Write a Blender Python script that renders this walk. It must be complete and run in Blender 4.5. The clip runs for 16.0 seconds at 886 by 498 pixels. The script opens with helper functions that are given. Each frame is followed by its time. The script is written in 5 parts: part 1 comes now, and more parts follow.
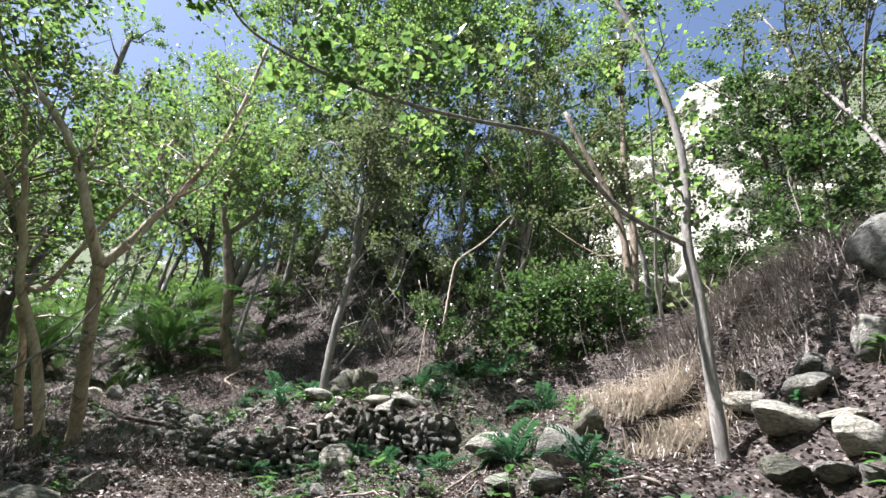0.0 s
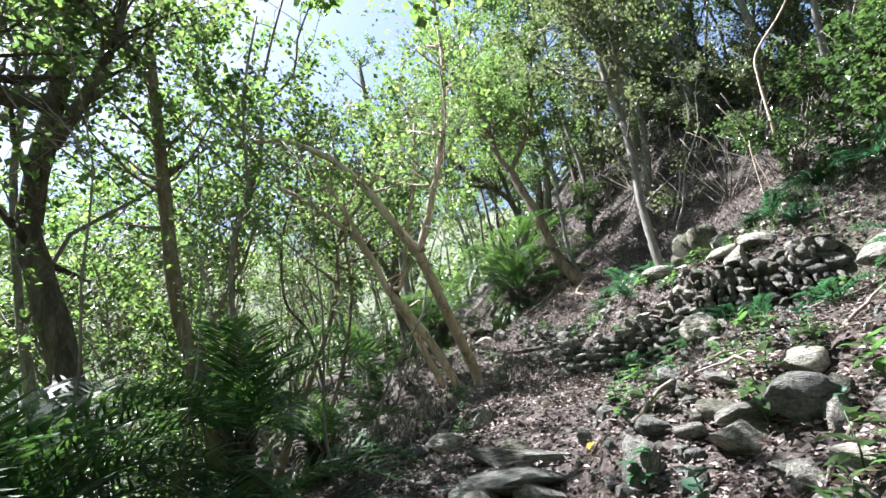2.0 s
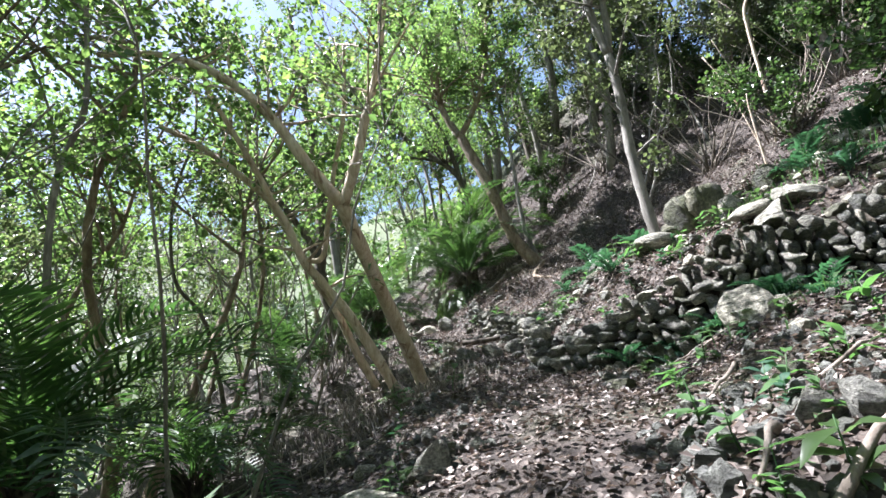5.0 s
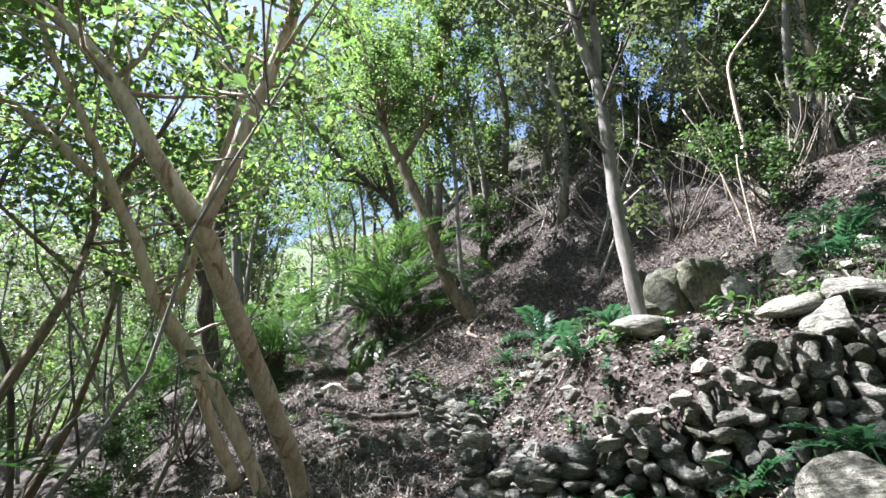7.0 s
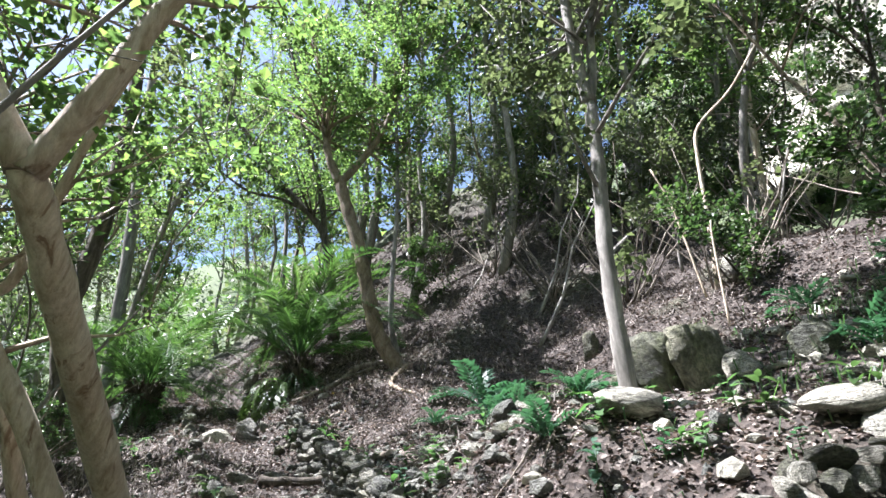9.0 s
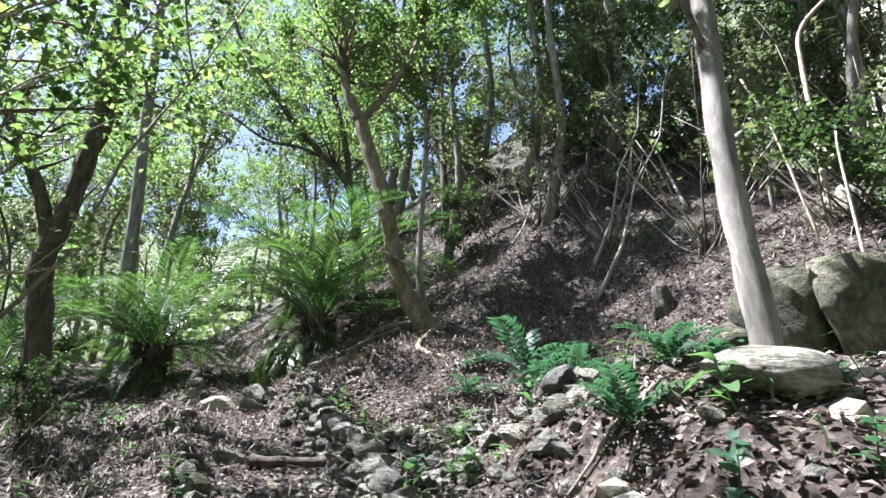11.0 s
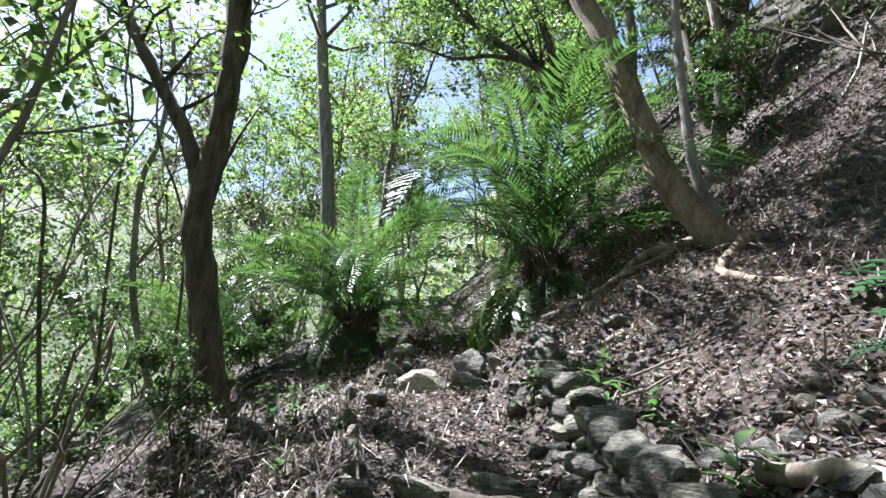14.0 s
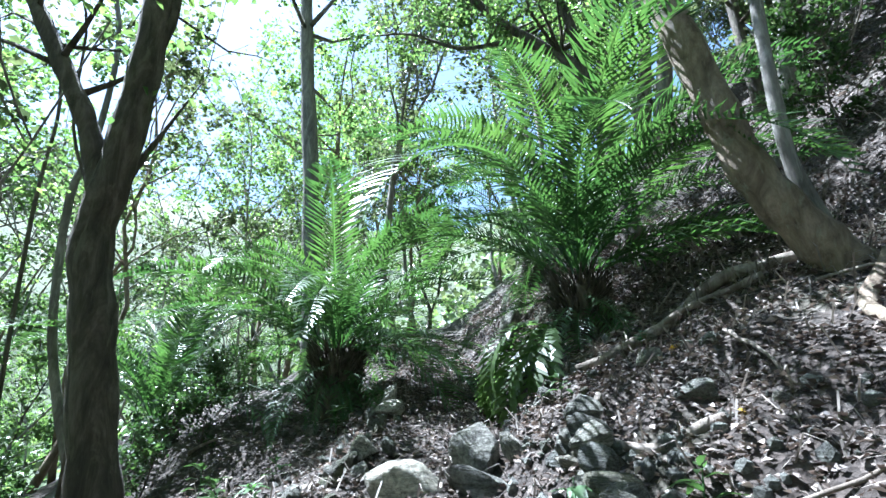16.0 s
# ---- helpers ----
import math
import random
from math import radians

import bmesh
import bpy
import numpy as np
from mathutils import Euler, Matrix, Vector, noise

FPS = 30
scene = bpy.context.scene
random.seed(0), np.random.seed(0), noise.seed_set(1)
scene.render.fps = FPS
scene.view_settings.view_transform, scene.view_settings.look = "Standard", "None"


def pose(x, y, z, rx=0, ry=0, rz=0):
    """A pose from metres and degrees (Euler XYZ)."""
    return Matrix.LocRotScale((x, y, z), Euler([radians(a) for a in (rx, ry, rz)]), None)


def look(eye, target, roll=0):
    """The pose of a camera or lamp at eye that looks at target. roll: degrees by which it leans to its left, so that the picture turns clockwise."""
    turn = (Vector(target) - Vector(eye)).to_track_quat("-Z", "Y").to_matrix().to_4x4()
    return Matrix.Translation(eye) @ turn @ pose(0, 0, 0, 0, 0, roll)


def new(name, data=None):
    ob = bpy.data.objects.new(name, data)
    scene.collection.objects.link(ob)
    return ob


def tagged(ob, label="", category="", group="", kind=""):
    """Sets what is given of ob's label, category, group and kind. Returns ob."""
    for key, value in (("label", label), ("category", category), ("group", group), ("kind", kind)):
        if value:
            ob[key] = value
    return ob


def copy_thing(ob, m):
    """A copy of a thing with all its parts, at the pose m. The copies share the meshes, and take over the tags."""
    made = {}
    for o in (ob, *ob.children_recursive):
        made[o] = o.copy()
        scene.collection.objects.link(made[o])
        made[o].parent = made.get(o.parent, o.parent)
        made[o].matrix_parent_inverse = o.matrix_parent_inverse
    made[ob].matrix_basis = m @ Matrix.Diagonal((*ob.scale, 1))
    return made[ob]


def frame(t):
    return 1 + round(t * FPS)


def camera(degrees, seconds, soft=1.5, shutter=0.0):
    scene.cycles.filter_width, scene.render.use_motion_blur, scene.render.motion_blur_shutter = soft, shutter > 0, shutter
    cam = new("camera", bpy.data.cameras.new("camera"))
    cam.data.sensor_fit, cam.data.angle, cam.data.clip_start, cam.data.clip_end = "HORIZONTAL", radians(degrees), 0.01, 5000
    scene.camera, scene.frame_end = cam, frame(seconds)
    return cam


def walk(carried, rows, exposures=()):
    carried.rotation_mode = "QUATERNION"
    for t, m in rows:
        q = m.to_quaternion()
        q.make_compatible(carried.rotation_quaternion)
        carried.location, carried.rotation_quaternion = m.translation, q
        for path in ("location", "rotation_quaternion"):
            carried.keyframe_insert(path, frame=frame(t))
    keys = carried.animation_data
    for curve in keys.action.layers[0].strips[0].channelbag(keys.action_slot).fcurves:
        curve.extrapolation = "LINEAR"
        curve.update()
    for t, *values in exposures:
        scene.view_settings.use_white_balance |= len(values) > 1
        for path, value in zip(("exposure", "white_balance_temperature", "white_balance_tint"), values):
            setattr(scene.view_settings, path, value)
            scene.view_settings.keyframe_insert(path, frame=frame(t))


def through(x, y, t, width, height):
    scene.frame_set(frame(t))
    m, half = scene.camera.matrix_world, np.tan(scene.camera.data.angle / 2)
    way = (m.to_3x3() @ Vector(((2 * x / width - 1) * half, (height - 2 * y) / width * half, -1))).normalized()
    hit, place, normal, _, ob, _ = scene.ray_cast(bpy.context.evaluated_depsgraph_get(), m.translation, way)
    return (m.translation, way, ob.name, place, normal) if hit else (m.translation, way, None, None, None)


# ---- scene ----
cam = camera(81.3, 16.0)
PATH = [
    (0, (-0.418, -0.4, 1.253), (-0.49, 1.34, 2.237), 7.1),
    (0.5, (-0.262, 0.054, 1.342), (-0.676, 1.819, 2.188), 1.5),
    (1, (-0.171, 0.285, 1.386), (-0.915, 2.008, 2.077), -1.8),
    (1.5, (-0.105, 0.311, 1.389), (-1.132, 1.903, 2.03), -3.5),
    (2, (-0.011, 0.196, 1.371), (-1.213, 1.66, 2.012), -7.8),
    (2.5, (0.052, 0.088, 1.402), (-1.363, 1.389, 1.953), -9.0),
    (3, (-0.078, 0.125, 1.397), (-1.555, 1.389, 1.866), -9.4),
    (3.5, (-0.531, 0.578, 1.341), (-1.787, 2.037, 1.884), -8.5),
    (4, (-0.946, 1.047, 1.327), (-2.11, 2.589, 1.845), -4.9),
    (4.2, (-1.071, 1.261, 1.372), (-2.214, 2.809, 1.919), -5.7),
    (6.3, (-2.164, 3.242, 2.303), (-3.043, 4.942, 2.884), -6.0),
    (6.5, (-2.266, 3.416, 2.414), (-3.083, 5.142, 3.01), -3.9),
    (7, (-2.384, 3.821, 2.524), (-3.164, 5.536, 3.197), -4.5),
    (7.5, (-2.394, 4.201, 2.69), (-3.18, 5.893, 3.412), -5.5),
    (8, (-2.58, 4.398, 2.726), (-3.339, 6.131, 3.375), -5.3),
    (8.5, (-2.883, 4.701, 2.745), (-3.454, 6.43, 3.573), -1.1),
    (9, (-3.131, 4.902, 2.806), (-3.603, 6.658, 3.638), -0.3),
    (9.5, (-2.923, 5.482, 2.997), (-3.607, 7.207, 3.742), -1.3),
    (9.7, (-2.972, 5.553, 3.011), (-3.702, 7.287, 3.689), -3.0),
    (11.8, (-3.617, 7.012, 3.059), (-4.229, 8.769, 3.795), 3.7),
    (12, (-3.624, 7.107, 3.12), (-4.288, 8.865, 3.805), 4.9),
    (12.5, (-4.073, 7.741, 3.137), (-4.991, 9.394, 3.788), 3.9),
    (13, (-4.428, 8.268, 3.204), (-5.702, 9.702, 3.769), 2.2),
    (13.5, (-4.826, 8.693, 3.298), (-6.171, 10.105, 3.742), 3.6),
    (14, (-5.149, 9.087, 3.42), (-6.522, 10.435, 3.967), 0.3),
    (14.5, (-5.392, 9.469, 3.585), (-6.837, 10.711, 4.191), -1.7),
    (15, (-5.749, 9.771, 3.767), (-7.148, 11.069, 4.367), 0.5),
    (15.5, (-5.929, 10.011, 3.918), (-7.321, 11.336, 4.473), 1.7),
    (16, (-6.178, 10.372, 3.99), (-7.584, 11.66, 4.59), 0.1),
]
walk(cam, [(t, look(eye, target, roll)) for t, eye, target, roll in PATH], [
    (0, 2.0, 6200, 17), (2, 2.5, 6100, 16), (8, 2.45, 6050, 16), (13, 2.5, 6050, 16), (15, 2.25, 6050, 16), (15.4, 2.35, 5850, 14), (16, 2.7, 5300, 8)])

# ---- sky and sun ----
SUN = Vector((-0.47, -0.12, 0.87)).normalized()
world = bpy.data.worlds.new("world")
scene.world = world
world.use_nodes = True
wn = world.node_tree.nodes
sky = wn.new("ShaderNodeTexSky")
sky.sky_type, sky.sun_disc = "NISHITA", False
sky.sun_elevation = math.asin(SUN.z)
sky.sun_rotation = math.atan2(SUN.x, SUN.y)
sky.air_density, sky.dust_density = 1.2, 1.6
wn["Background"].inputs["Strength"].default_value = 0.05
world.node_tree.links.new(sky.outputs["Color"], wn["Background"].inputs["Color"])
sun = new("sun", bpy.data.lights.new("sun", "SUN"))
sun.data.energy, sun.data.angle, sun.data.color = 5.0, radians(0.6), (1.0, 0.975, 0.95)
sun.matrix_world = look((0, 0, 0), -SUN)

# ---- the lie of the land ----
TRAIL = np.array([(1.6, -6, -1.3), (0.5, -2, -0.5), (-0.1, 0.1, -0.1), (-1.05, 1.4, 0.05), (-1.8, 2.6, 0.48), (-2.46, 3.7, 0.9),
                  (-3.0, 5.5, 1.45), (-3.7, 7.0, 1.66), (-4.4, 8.2, 1.85), (-5.2, 9.2, 2.1), (-6.2, 10.4, 2.5), (-7.4, 11.5, 2.85),
                  (-8.9, 12.75, 3.45), (-10.2, 14.2, 3.95), (-11.6, 15.5, 4.4), (-13.7, 17.2, 5.0), (-17.2, 20.6, 6.1), (-25, 29, 8.0), (-60, 66, 14.0)])


def smooth_line(p, n):
    """A Catmull-Rom line through the points p, n steps a span."""
    p = np.asarray(p, float)
    q = np.vstack([2 * p[0] - p[1], p, 2 * p[-1] - p[-2]])
    u = np.linspace(0, 1, n, endpoint=False)[:, None]
    out = []
    for i in range(1, len(q) - 2):
        a, b, c, d = q[i - 1:i + 3]
        out.append(0.5 * (2 * b + (c - a) * u + (2 * a - 5 * b + 4 * c - d) * u ** 2 + (3 * b - a - 3 * c + d) * u ** 3))
    return np.vstack(out + [p[-1:]])


LINE = smooth_line(TRAIL, 14)
WAY = np.gradient(LINE[:, :2], axis=0)
WAY /= np.linalg.norm(WAY, axis=1)[:, None]


def step(a, b, x):
    u = np.clip((x - a) / (b - a), 0, 1)
    return u * u * (3 - 2 * u)


def wave(x, y, size, seed):
    """Smooth rolling noise between about -1 and 1."""
    r = np.random.RandomState(seed)
    z = np.zeros_like(x, dtype=float)
    for _ in range(7):
        a, ph, f = r.uniform(0, 6.28), r.uniform(0, 6.28), r.uniform(0.6, 1.7) * 6.28 / size
        z += np.sin(f * (x * np.cos(a) + y * np.sin(a)) + ph + 0.8 * np.sin(0.6 * f * (y * np.cos(a) - x * np.sin(a))))
    return z / 3.2


def trail_frame(x, y):
    """The trail's height, the place along it (its y) and the distance to its right (uphill) side."""
    x, y = np.atleast_1d(x).astype(float), np.atleast_1d(y).astype(float)
    zs, ys, ds = np.empty_like(x), np.empty_like(x), np.empty_like(x)
    for i in range(0, len(x), 20000):
        px, py = x[i:i + 20000], y[i:i + 20000]
        k = np.argmin((px[:, None] - LINE[None, :, 0]) ** 2 + (py[:, None] - LINE[None, :, 1]) ** 2, axis=1)
        dx, dy = px - LINE[k, 0], py - LINE[k, 1]
        along = dx * WAY[k, 0] + dy * WAY[k, 1]
        d = dx * WAY[k, 1] - dy * WAY[k, 0]
        slope = np.gradient(LINE[:, 2]) / np.linalg.norm(np.gradient(LINE[:, :2], axis=0), axis=1)
        zs[i:i + 20000] = LINE[k, 2] + along.clip(-1, 1) * slope[k]
        ys[i:i + 20000] = LINE[k, 1]
        ds[i:i + 20000] = np.hypot(dx, dy) * np.where(d < 0, -1, 1)
    return zs, ys, ds


def height(x, y, rough=True):
    zt, s, d = trail_frame(x, y)
    x, y = np.atleast_1d(x).astype(float), np.atleast_1d(y).astype(float)
    half = 0.55 + 0.15 * np.sin(s * 1.3)
    up = np.maximum(d - half, 0)
    # a shallow terrace below the cross wall, the wooded slope above it
    terrace = (1 - step(8.0, 8.4, y - 0.05 * (x + 4))) * step(4.2, 5.5, s + 0.3 * d) * (1 - step(3.0, 4.5, d))
    rise = 0.22 + 0.22 * step(13.4, 14.6, s) + (0.32 * step(8.0, 8.3, y - 0.05 * (x + 4)) + 0.35 * step(8.3, 9.2, y)) * (1 - step(9.0, 10.8, s)) * step(0.7, 2.0, d)
    k = 0.32 + 0.13 * step(9.5, 11, s) + 0.34 * step(14.0, 16.5, s) + 0.12 * step(4, 1, s)
    slope = k * np.minimum(up, 4) + 0.55 * np.clip(up - 4, 0, 6) + 0.32 * np.clip(up - 10, 0, 45) + 0.5 * np.clip(up - 55, 0, 200)
    # the hillside stands steeper above the upper trail
    slope = slope + 0.52 * step(3.5, -5, x) * step(2, 8, y) * np.clip(up - 3.4, 0, 9) + 0.75 * step(4, 26, x) * np.clip(up - 36, 0, 70)
    z = zt + rise * (1 - 0.9 * terrace) * step(half, half + 0.35, d) + slope * (1 - 0.4 * terrace)
    down = np.maximum(-d - 0.75, 0)
    z -= 0.33 * np.minimum(down, 5.5) + 0.62 * np.clip(down - 5.5, 0, 24) - 0.55 * np.clip(down - 70, 0, 320)
    # the steep bank with the overhanging boulder
    z += 1.9 * np.exp(-((x - 5.2) ** 2 + (y - 5.6) ** 2) / 3.2)
    if rough:
        off = step(0.3, 1.6, np.abs(d))
        z += 0.16 * off * wave(x, y, 3.4, 3) + 0.05 * wave(x, y, 0.9, 5) * (0.35 + 0.65 * off) + 0.02 * wave(x, y, 0.3, 8)
        z += 0.4 * step(8, 30, np.abs(d)) * wave(x, y, 14, 4) + 6 * step(60, 160, np.abs(d)) * wave(x, y, 60, 6)
    return z

# ---- materials ----
def material(name):
    m = bpy.data.materials.new(name)
    m.use_nodes = True
    nt = m.node_tree
    return m, nt, nt.nodes["Principled BSDF"], nt.nodes["Material Output"]


def node(nt, kind, **inputs):
    n = nt.nodes.new(kind)
    for key, value in inputs.items():
        n.inputs[key.replace("_", " ")].default_value = value
    return n


def ramp(nt, source, stops):
    r = nt.nodes.new("ShaderNodeValToRGB")
    e = r.color_ramp.elements
    while len(e) < len(stops):
        e.new(0.5)
    for el, (at, col) in zip(e, stops):
        el.position, el.color = at, (*col, 1)
    nt.links.new(source, r.inputs["Fac"])
    return r.outputs["Color"]


def mixed(nt, a, b, fac, mode="MIX"):
    n = nt.nodes.new("ShaderNodeMix")
    n.data_type, n.blend_type = "RGBA", mode
    for sock, v in ((n.inputs[6], a), (n.inputs[7], b), (n.inputs[0], fac)):
        if isinstance(v, bpy.types.NodeSocket):
            nt.links.new(v, sock)
        else:
            sock.default_value = v if not isinstance(v, tuple) else (*v, 1)
    return n.outputs[2]


def coords(nt, kind="Object"):
    return nt.nodes.new("ShaderNodeTexCoord").outputs[kind]


def noise_of(nt, vec, scale, detail=6, rough=0.6, distort=0.0):
    n = node(nt, "ShaderNodeTexNoise", Scale=scale, Detail=detail, Roughness=rough, Distortion=distort)
    nt.links.new(vec, n.inputs["Vector"])
    return n.outputs["Fac"]


def bump(nt, bsdf, hgt, strength, distance):
    b = node(nt, "ShaderNodeBump", Strength=strength, Distance=distance)
    nt.links.new(hgt, b.inputs["Height"])
    nt.links.new(b.outputs["Normal"], bsdf.inputs["Normal"])


def soil_material():
    m, nt, p, _ = material("forest_soil")
    v = coords(nt)
    big, mid, fine = noise_of(nt, v, 0.45, 4), noise_of(nt, v, 3.5, 8, 0.7), noise_of(nt, v, 28, 6, 0.7)
    earth = ramp(nt, mid, [(0.3, (0.013, 0.01, 0.008)), (0.52, (0.038, 0.029, 0.023)), (0.75, (0.12, 0.095, 0.078))])
    vor = node(nt, "ShaderNodeTexVoronoi", Scale=22, Randomness=1)
    nt.links.new(v, vor.inputs["Vector"])
    leafy = ramp(nt, vor.outputs["Color"], [(0.1, (0.014, 0.011, 0.009)), (0.5, (0.036, 0.027, 0.022)), (0.75, (0.085, 0.066, 0.055)), (0.97, (0.26, 0.23, 0.205))])
    both = mixed(nt, earth, leafy, ramp(nt, fine, [(0.35, (0, 0, 0)), (0.6, (1, 1, 1))]))
    green = mixed(nt, both, (0.05, 0.07, 0.022), ramp(nt, big, [(0.56, (0, 0, 0)), (0.75, (0.55, 0.55, 0.55))]))
    # away from the trail the slopes are overgrown
    far = node(nt, "ShaderNodeVectorMath")
    far.operation = "DISTANCE"
    far.inputs[1].default_value = (-6, 9, 4)
    nt.links.new(v, far.inputs[0])
    span = node(nt, "ShaderNodeMapRange")
    span.inputs["From Min"].default_value, span.inputs["From Max"].default_value = 16, 26
    nt.links.new(far.outputs["Value"], span.inputs["Value"])
    scrub = ramp(nt, mid, [(0.3, (0.02, 0.032, 0.012)), (0.55, (0.05, 0.072, 0.024)), (0.8, (0.1, 0.115, 0.045))])
    green = mixed(nt, green, scrub, span.outputs["Result"])
    nt.links.new(green, p.inputs["Base Color"])
    p.inputs["Roughness"].default_value = 0.9
    s = node(nt, "ShaderNodeMath")
    nt.links.new(fine, s.inputs[0]), nt.links.new(vor.outputs["Distance"], s.inputs[1])
    bump(nt, p, s.outputs[0], 0.9, 0.03)
    return m


def rock_material(name, tones, moss=0.3):
    m, nt, p, _ = material(name)
    info = nt.nodes.new("ShaderNodeObjectInfo")
    v = node(nt, "ShaderNodeVectorMath")
    nt.links.new(coords(nt), v.inputs[0]), nt.links.new(info.outputs["Location"], v.inputs[1])
    v = v.outputs[0]
    a, b, c = noise_of(nt, v, 3.0, 6, 0.65, 0.6), noise_of(nt, v, 16, 8, 0.75), noise_of(nt, v, 2.6, 6, 0.65)
    col = ramp(nt, a, [(0.28, tones[0]), (0.5, tones[1]), (0.72, tones[2])])
    col = mixed(nt, col, ramp(nt, b, [(0.34, (0.25, 0.24, 0.22)), (0.62, (1.3, 1.28, 1.2))]), 0.9, "MULTIPLY")
    strata = node(nt, "ShaderNodeMapping", Scale=(1.2, 1.6, 7.0), Rotation=(0.5, 0.3, 0))
    nt.links.new(v, strata.inputs["Vector"])
    seam = noise_of(nt, strata.outputs["Vector"], 2.2, 5, 0.6, 0.8)
    col = mixed(nt, col, ramp(nt, seam, [(0.36, (0.3, 0.3, 0.29)), (0.5, (1.0, 1.0, 1.0))]), 0.75, "MULTIPLY")
    tone = ramp(nt, info.outputs["Random"], [(0.0, (0.55, 0.57, 0.56)), (0.5, (0.95, 0.93, 0.88)), (1.0, (1.28, 1.24, 1.15))])
    col = mixed(nt, col, tone, 1.0, "MULTIPLY")
    green = ramp(nt, b, [(0.36, (0.018, 0.023, 0.01)), (0.62, (0.1, 0.115, 0.045))])
    col = mixed(nt, col, green, ramp(nt, c, [(0.47, (0, 0, 0)), (0.62, (moss, moss, moss))]))
    nt.links.new(col, p.inputs["Base Color"])
    p.inputs["Roughness"].default_value = 0.85
    s = node(nt, "ShaderNodeMath")
    s.operation = "MULTIPLY_ADD"
    s.inputs[1].default_value = 2.0
    nt.links.new(a, s.inputs[0]), nt.links.new(b, s.inputs[2])
    both = node(nt, "ShaderNodeMath")
    nt.links.new(s.outputs[0], both.inputs[0]), nt.links.new(seam, both.inputs[1])
    bump(nt, p, both.outputs[0], 1.0, 0.06)
    return m


def bark_material(name, tones, patch, stretch=(1, 1, 0.25), rough=0.85, relief=0.6):
    m, nt, p, _ = material(name)
    mp = node(nt, "ShaderNodeMapping", Scale=stretch)
    nt.links.new(coords(nt), mp.inputs["Vector"])
    v = mp.outputs["Vector"]
    a, b = noise_of(nt, v, 7, 6, 0.65, 0.8), noise_of(nt, v, 38, 8, 0.75)
    col = ramp(nt, a, [(0.3, tones[0]), (0.48, tones[1]), (0.7, tones[2])])
    blot = noise_of(nt, v, 8, 6, 0.65, 0.7)
    col = mixed(nt, col, patch, ramp(nt, blot, [(0.56, (0, 0, 0)), (0.64, (0.8, 0.8, 0.8))]))
    col = mixed(nt, col, ramp(nt, b, [(0.3, (0.55, 0.53, 0.5)), (0.7, (1.15, 1.13, 1.1))]), 0.8, "MULTIPLY")
    nt.links.new(col, p.inputs["Base Color"])
    p.inputs["Roughness"].default_value = rough
    s = node(nt, "ShaderNodeMath")
    nt.links.new(a, s.inputs[0]), nt.links.new(b, s.inputs[1])
    bump(nt, p, s.outputs[0], relief, 0.02)
    return m


def leaf_material(name, dark, mid, light, through=0.55, rough=0.38, glow=(1.75, 1.9, 1.35)):
    m, nt, p, out = material(name)
    geo = nt.nodes.new("ShaderNodeNewGeometry")
    n = noise_of(nt, coords(nt), 0.9, 3)
    s = node(nt, "ShaderNodeMath")
    s.operation = "MULTIPLY_ADD"
    nt.links.new(geo.outputs["Random Per Island"], s.inputs[0])
    s.inputs[1].default_value = 0.6
    half = node(nt, "ShaderNodeMath")
    half.operation = "MULTIPLY_ADD"
    nt.links.new(n, half.inputs[0])
    half.inputs[1].default_value, half.inputs[2].default_value = 0.9, -0.25
    nt.links.new(half.outputs[0], s.inputs[2])
    col = ramp(nt, s.outputs[0], [(0.1, dark), (0.5, mid), (0.92, light)])
    nt.links.new(col, p.inputs["Base Color"])
    p.inputs["Roughness"].default_value = rough
    t = nt.nodes.new("ShaderNodeBsdfTranslucent")
    bright = mixed(nt, col, glow, 1.0, "MULTIPLY")
    nt.links.new(bright, t.inputs["Color"])
    mx = node(nt, "ShaderNodeMixShader", Fac=through)
    nt.links.new(p.outputs[0], mx.inputs[1]), nt.links.new(t.outputs[0], mx.inputs[2])
    nt.links.new(mx.outputs[0], out.inputs["Surface"])
    return m


SOIL = soil_material()
STONE = rock_material("weathered_stone", ((0.11, 0.115, 0.113), (0.26, 0.265, 0.255), (0.46, 0.462, 0.445)), 0.35)
PALE_STONE = rock_material("pale_stone", ((0.25, 0.25, 0.23), (0.42, 0.42, 0.39), (0.6, 0.59, 0.55)), 0.12)
MOSSY = rock_material("mossy_stone", ((0.06, 0.062, 0.05), (0.16, 0.162, 0.13), (0.32, 0.32, 0.25)), 0.8)
BARK_PALE = bark_material("pale_flaking_bark", ((0.3, 0.22, 0.15), (0.52, 0.43, 0.34), (0.68, 0.61, 0.52)), (0.17, 0.09, 0.05), (1, 1, 0.25), 0.8, 0.8)
BARK_GREY = bark_material("grey_bark", ((0.085, 0.08, 0.07), (0.19, 0.18, 0.165), (0.36, 0.345, 0.32)), (0.4, 0.39, 0.36))
BARK_DARK = bark_material("dark_rough_bark", ((0.022, 0.018, 0.015), (0.075, 0.063, 0.05), (0.19, 0.165, 0.135)), (0.15, 0.14, 0.105), (1, 1, 0.3), 0.9, 1.0)
BARK_BROWN = bark_material("brown_bark", ((0.08, 0.058, 0.04), (0.2, 0.155, 0.11), (0.36, 0.295, 0.225)), (0.26, 0.24, 0.18), (1, 1, 0.45), 0.85, 0.9)
DEADWOOD = bark_material("dead_wood", ((0.09, 0.07, 0.055), (0.21, 0.18, 0.15), (0.38, 0.34, 0.3)), (0.12, 0.09, 0.07), (1, 1, 0.15))
